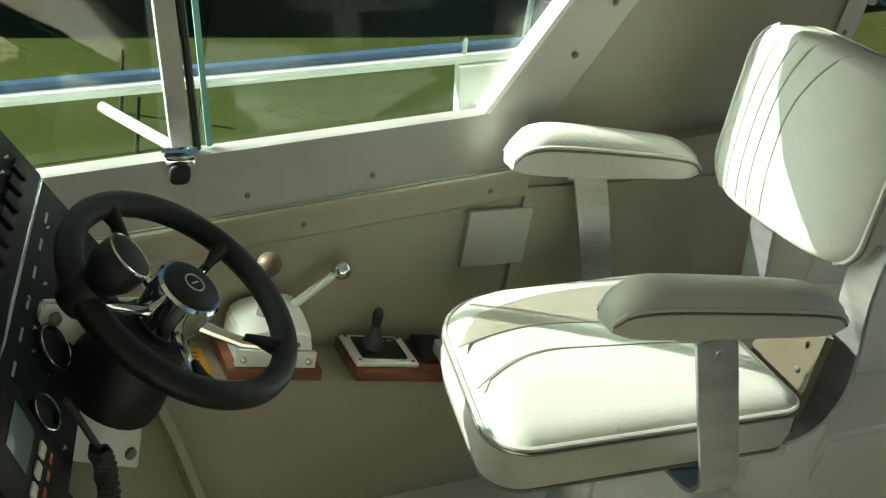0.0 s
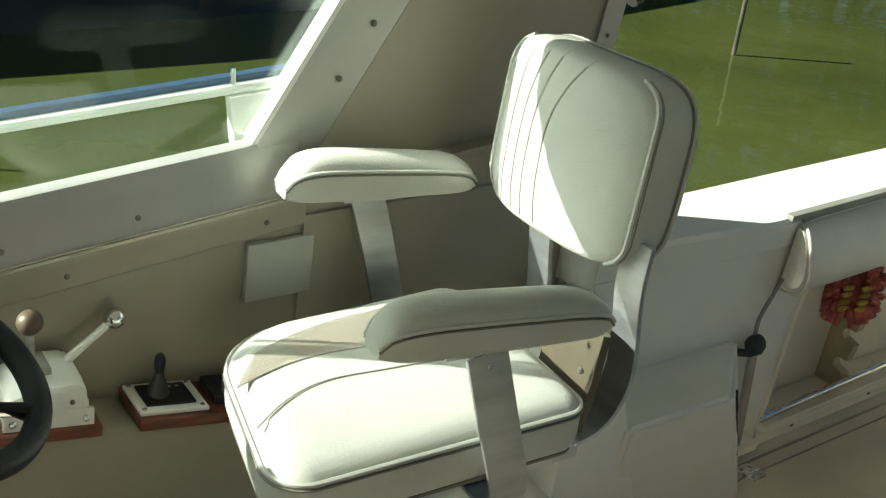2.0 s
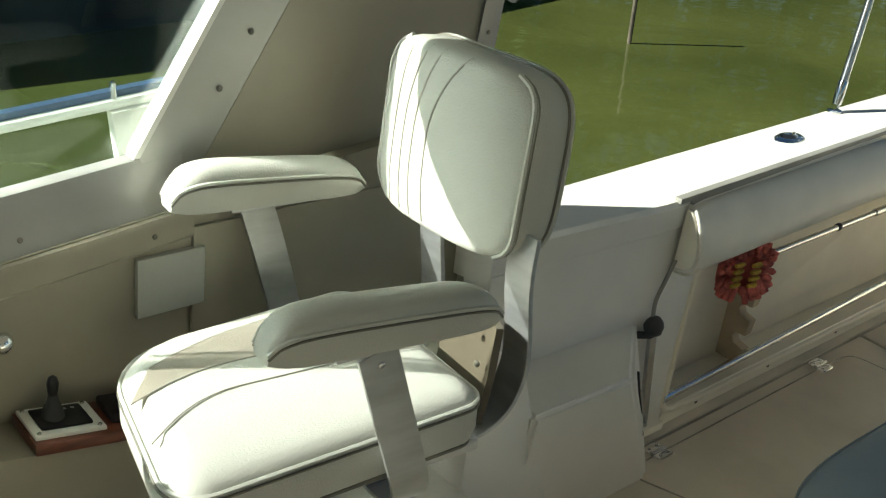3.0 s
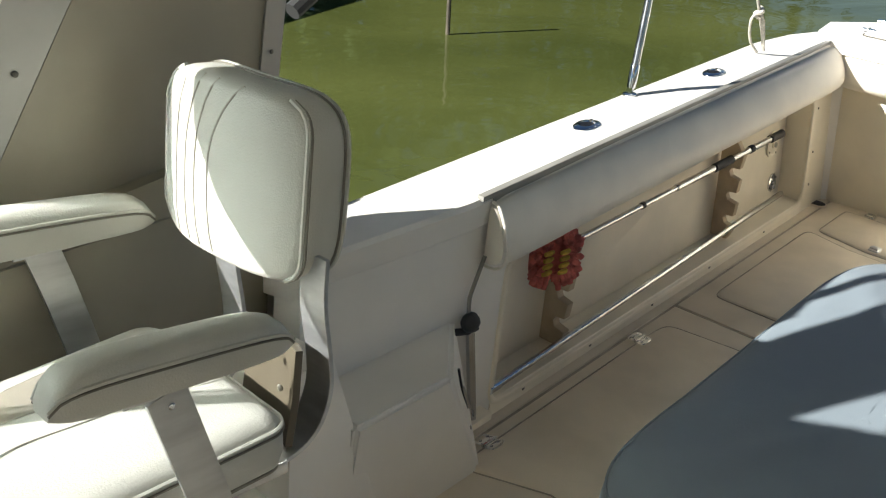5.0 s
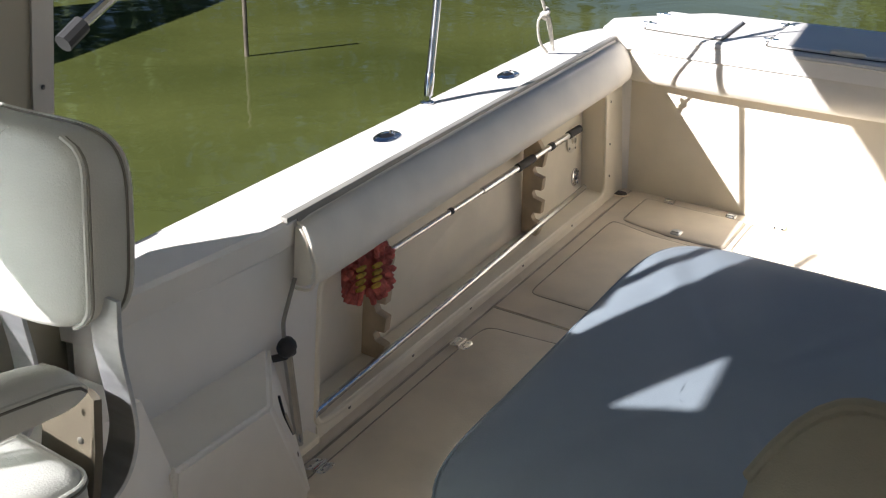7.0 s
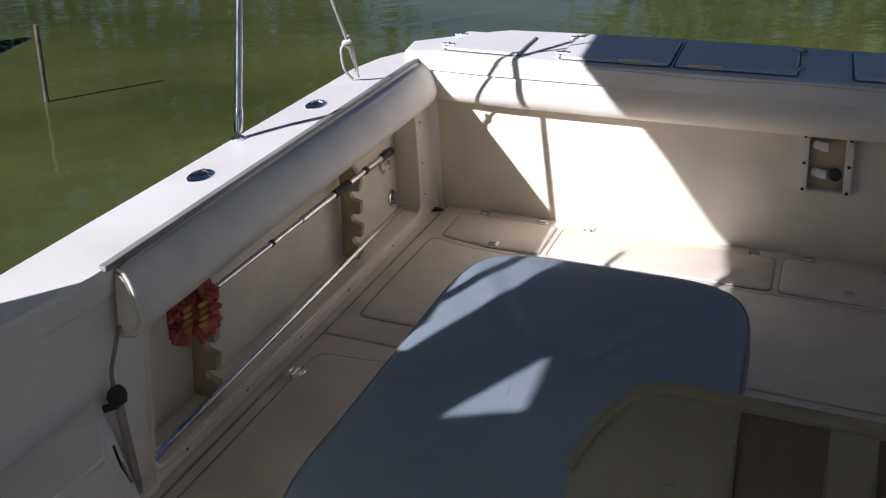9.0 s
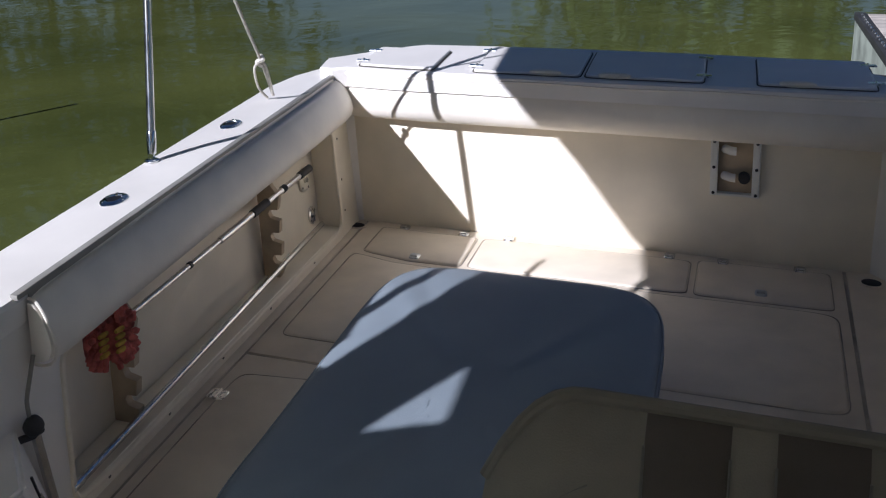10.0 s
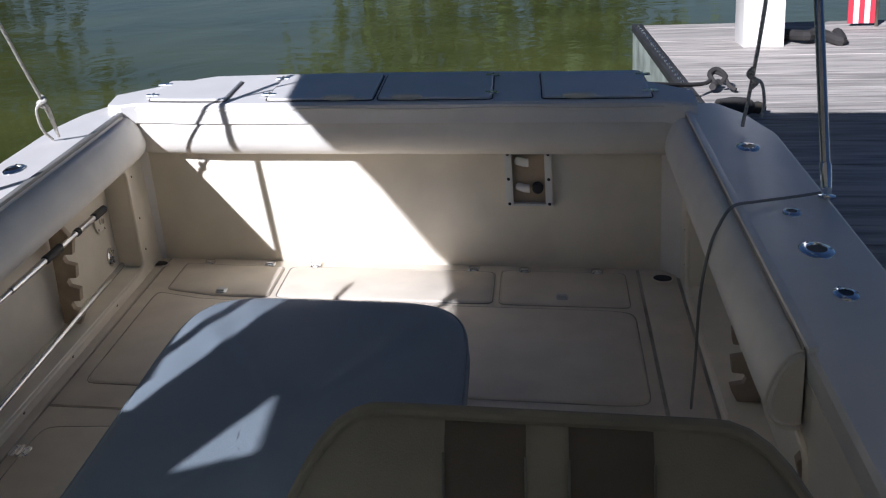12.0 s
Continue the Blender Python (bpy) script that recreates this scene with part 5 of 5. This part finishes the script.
t = rope("rope", "thin white braided line tied to the gunwale", [(-0.60, 0.10, 0.66), (-0.68, 0.10, 0.80), (-0.88, 0.10, 1.09), (-1.25, 0.12, 1.75), (-1.36, 0.12, 2.0)], 0.006)
part("loop", tube(B(), smooth_path([(-0.60, 0.125, 0.65), (-0.65, 0.135, 0.70), (-0.70, 0.12, 0.78), (-0.68, 0.10, 0.80), (-0.66, 0.09, 0.77), (-0.60, 0.10, 0.66)], 6), 0.005, 8), ROPE, t)
part("knot", tube(B(), smooth_path([(-0.675, 0.10, 0.785), (-0.69, 0.112, 0.80), (-0.685, 0.09, 0.81), (-0.675, 0.105, 0.82)], 5), 0.009, 8), ROPE, t)
t = rope("rope", "thin grey line tied to the shaded gunwale", [(-0.42, -2.19, 0.66), (-0.50, -2.20, 0.83), (-0.67, -2.20, 1.11), (-1.1, -2.2, 1.95)], 0.006)
part("loop", tube(B(), smooth_path([(-0.50, -2.20, 0.83), (-0.49, -2.23, 0.81), (-0.46, -2.245, 0.74), (-0.47, -2.235, 0.70)], 6), 0.005, 8), ROPE, t)
part("knot", tube(B(), smooth_path([(-0.49, -2.20, 0.80), (-0.505, -2.21, 0.82), (-0.50, -2.19, 0.84), (-0.51, -2.20, 0.86)], 5), 0.009, 8), ROPE, t)
rope("washdown_hose", "grey hose draped over the bolster into the cockpit", [(-1.10, -2.27, 0.655), (-1.14, -2.19, 0.655), (-1.18, -2.10, 0.655), (-1.21, -2.04, 0.652), (-1.23, -2.005, 0.61), (-1.235, -1.98, 0.54), (-1.21, -1.965, 0.40), (-1.16, -1.965, 0.20), (-1.10, -1.965, 0.02)], 0.004, HOSE, "hoses")

# ---- dock ----
flare[0] = False
DZ = 0.28
dock = thing("dock", (3.0, -4.0, DZ), "weathered grey timber dock with plank decking", "dock", kind="structure")
rnd = random.Random(2)
x = -3.6
while x < 4.15:
    w = 0.185
    part("plank", box(B(), x, x + w - 0.006, -7.5 + rnd.uniform(-0.01, 0.01), -2.42 + rnd.uniform(-0.008, 0.008), DZ - 0.04, DZ + rnd.uniform(-0.002, 0.002), 0.0015, 1), DOCKW, dock)
    x += w
part("fascia", box(B(), -3.6, 4.13, -2.41, -2.35, WL - 0.2, DZ - 0.045, 0.005), FASCIA, dock)
part("end_fascia", box(B(), 4.13, 4.18, -7.5, -2.35, WL - 0.2, DZ - 0.045, 0.005), FASCIA, dock)
part("rub_strip", box(B(), -3.6, 4.15, -2.415, -2.34, DZ - 0.04, DZ + 0.012, 0.006), RUBBER, dock, "dark rubber edging")
for k in range(28):
    part("edge_bolt", lathe(B(), [(0, 0.012), (0.008, 0.010)], (1.2 + 0.105 * k, -2.375, DZ + 0.012), (0, 0, 1), 8), STEEL, dock)
solid("dock_post", box(B(), 3.16, 3.42, -3.17, -2.92, DZ - 0.3, 2.4, 0.01), GEL, "square white sleeve post on the dock", "post")
t = thing("dock_cleat", (1.9, -2.5, DZ), "dark mooring cleat with rope turns on the dock", "cleat")
part("line", tube(B(), smooth_path([(1.20, -2.10, 0.46), (1.55, -2.32, 0.38), (1.80, -2.47, 0.34), (1.90, -2.51, 0.37), (1.88, -2.56, 0.36), (1.82, -2.58, 0.32), (1.79, -2.61, 0.30)], 8), 0.011, 8), DROPE, t)
part("horn", tube(B(), [(1.78, -2.49, 0.32), (1.90, -2.54, 0.32)], 0.018, 10), DROPE, t)
part("coil", tube(B(), smooth_path([(1.83, -2.51, 0.33), (1.87, -2.49, 0.37), (1.90, -2.53, 0.39), (1.87, -2.57, 0.36), (1.82, -2.54, 0.33)], 8), 0.013, 8), DROPE, t)
t = thing("fender", (1.25, -2.52, DZ), "dark rolled mooring line and fender at the dock edge", "fender")
part("roll", lathe(B(), [(-0.10, 0.02), (-0.08, 0.045), (0.0, 0.05), (0.07, 0.04), (0.10, 0.015)], (1.27, -2.50, DZ + 0.05), (0.3, -1, 0), 16), DROPE, t)
part("toggle", lathe(B(), [(0.08, 0.025), (0.12, 0.03), (0.15, 0.02)], (1.27, -2.50, DZ + 0.04), (0.3, -1, 0), 12), BARK, t)
t = thing("flag", (3.6, -3.75, 0.5), "small red and white striped flag on a staff", "flag")
for k in range(5):
    part("stripe", box(B(), 3.9, 3.905, -3.93 + 0.035 * k, -3.895 + 0.035 * k, 0.30, 0.62), FLAGR if k % 2 == 0 else WHITEP, t)
part("staff", tube(B(), [(3.9, -3.94, 0.28), (3.9, -3.94, 1.4)], 0.012, 8), BARK, t)
t = thing("dock_lines", (3.2, -3.35, DZ), "dark lines heaped behind the white post", "rope")
part("heap", tube(B(), smooth_path([(3.5, -3.2, 0.31), (3.2, -3.30, 0.34), (3.35, -3.42, 0.33), (3.15, -3.50, 0.31), (3.4, -3.55, 0.32)], 8), 0.035, 8), DROPE, t)

# ---- far boats, piles, bank ----
t = thing("moored_boat", (-4.5, 7.2, WL), "dark hulled boat moored across the canal", "boat")
bm = B()
rings = []
for x, w, s in ((-11, 1.2, 0.0), (-9, 1.6, 0.0), (-6, 1.7, 0.02), (-3, 1.6, 0.08), (-0.5, 1.15, 0.2), (1.0, 0.5, 0.36), (1.7, 0.05, 0.46)):
    rings.append([(x, 6.6 - w * 0.8, WL - 0.1), (x, 6.6 - w, 0.35 + s), (x, 6.6 - w * 0.85, 0.45 + s), (x, 6.6 + w * 0.85, 0.45 + s), (x, 6.6 + w, 0.35 + s), (x, 6.6 + w * 0.8, WL - 0.1)])
loft(bm, rings)
part("hull", bm, NAVY, t)
for z in (0.02, 0.2):
    part("rub_rail", tube(B(), [(-11, 5.36, z), (-6, 4.88, z + 0.02), (-3, 4.98, z + 0.08), (-0.5, 5.44, z + 0.2)], 0.02, 6), GREYLBL, t)
part("deck", box(B(), -9, -5.2, 5.4, 7.6, 0.44, 0.95, 0.1), HULL2, t)


def pile(x, y, top, r, label, m=BARK):
    t = thing("mooring_stake", (x, y, WL), label, "stake", "stakes in the water")
    part("post", tube(B(), [(x, y, WL - 0.5), (x + 0.01, y, top)], r, 10), m, t)


pile(1.62, 3.75, 0.27, 0.018, "thin dark stake standing in the water")
pile(-3.70, 3.30, 0.0, 0.008, "thin dark stake standing in the water")
pile(-1.62, 3.75, 0.28, 0.018, "thin pale stake standing in the water", ALU)
pile(-3.67, 2.85, -0.05, 0.008, "thin dark stake standing in the water")

t = thing("bank", (0, 30, WL), "wooded bank across the canal", "bank", kind="structure")
bm = B()
loft(bm, [[(x, 24 + 2 * math.sin(x * 0.11), WL - 0.2), (x, 26 + 2 * math.sin(x * 0.13), 0.5), (x, 60, 2.0), (x, 60, WL - 0.2)] for x in range(-80, 81, 8)])
part("slope", bm, BANK, t, shear=False)
bm = B()
loft(bm, [[(36 + 1.5 * math.sin(y * 0.15), y, WL - 0.2), (38 + 1.5 * math.sin(y * 0.17), y, 0.5), (70, y, 2.0), (70, y, WL - 0.2)] for y in range(-60, 22, 8)])
part("stern_slope", bm, BANK, t, shear=False)


def tree(x, y, h, seed):
    r = random.Random(seed)
    t = thing("tree", (x, y, 0.3), "leafy green tree on the far bank", "tree", "trees on the bank")
    trunk = B()
    tube(trunk, smooth_path([(x, y, 0), (x + 0.2, y, h * 0.4), (x - 0.1, y, h * 0.75)], 4), [0.22 - 0.018 * k for k in range(9)], 8)
    for k in range(5):
        a = k * 1.3
        tube(trunk, [(x, y, h * (0.35 + 0.08 * k)), (x + 1.6 * math.cos(a), y + 1.6 * math.sin(a), h * (0.5 + 0.09 * k))], [0.09, 0.03], 6)
    part("trunk", trunk, BARK, t)
    verts, faces = [], []
    for k in range(1900):
        u = r.random() ** 0.5
        a, b = r.uniform(0, math.tau), r.uniform(-1, 1)
        lob = 1 + 0.25 * math.sin(3 * a + seed) + 0.2 * math.sin(5 * b * 2 + seed)
        p = Vector((x + 0.36 * h * u * lob * math.cos(a) * math.sqrt(1 - b * b), y + 0.36 * h * u * lob * math.sin(a) * math.sqrt(1 - b * b), h * (0.53 + 0.46 * u * b)))
        n = Vector((r.gauss(0, 1), r.gauss(0, 1), r.gauss(0, 1))).normalized()
        o = n.orthogonal().normalized() * r.uniform(0.28, 0.62)
        q = n.cross(o) * 0.6
        i = len(verts)
        verts += [p - o, p + q, p + o, p - q]
        faces.append((i, i + 1, i + 2, i + 3))
    bm = B()
    vs = [bm.verts.new(v) for v in verts]
    for f in faces:
        bm.faces.new([vs[i] for i in f])
    part("crown", bm, LEAF, t)


for k, (x, y, h) in enumerate(((-30, 29, 15), (-22, 31, 17), (-14, 28, 16), (-7, 30, 19), (0, 29, 15), (8, 31, 18), (16, 29, 19), (25, 30, 17), (33, 27, 19), (41, 24, 18), (43, 3, 17), (45, -4, 15))):
    tree(x, y, h, k + 1)
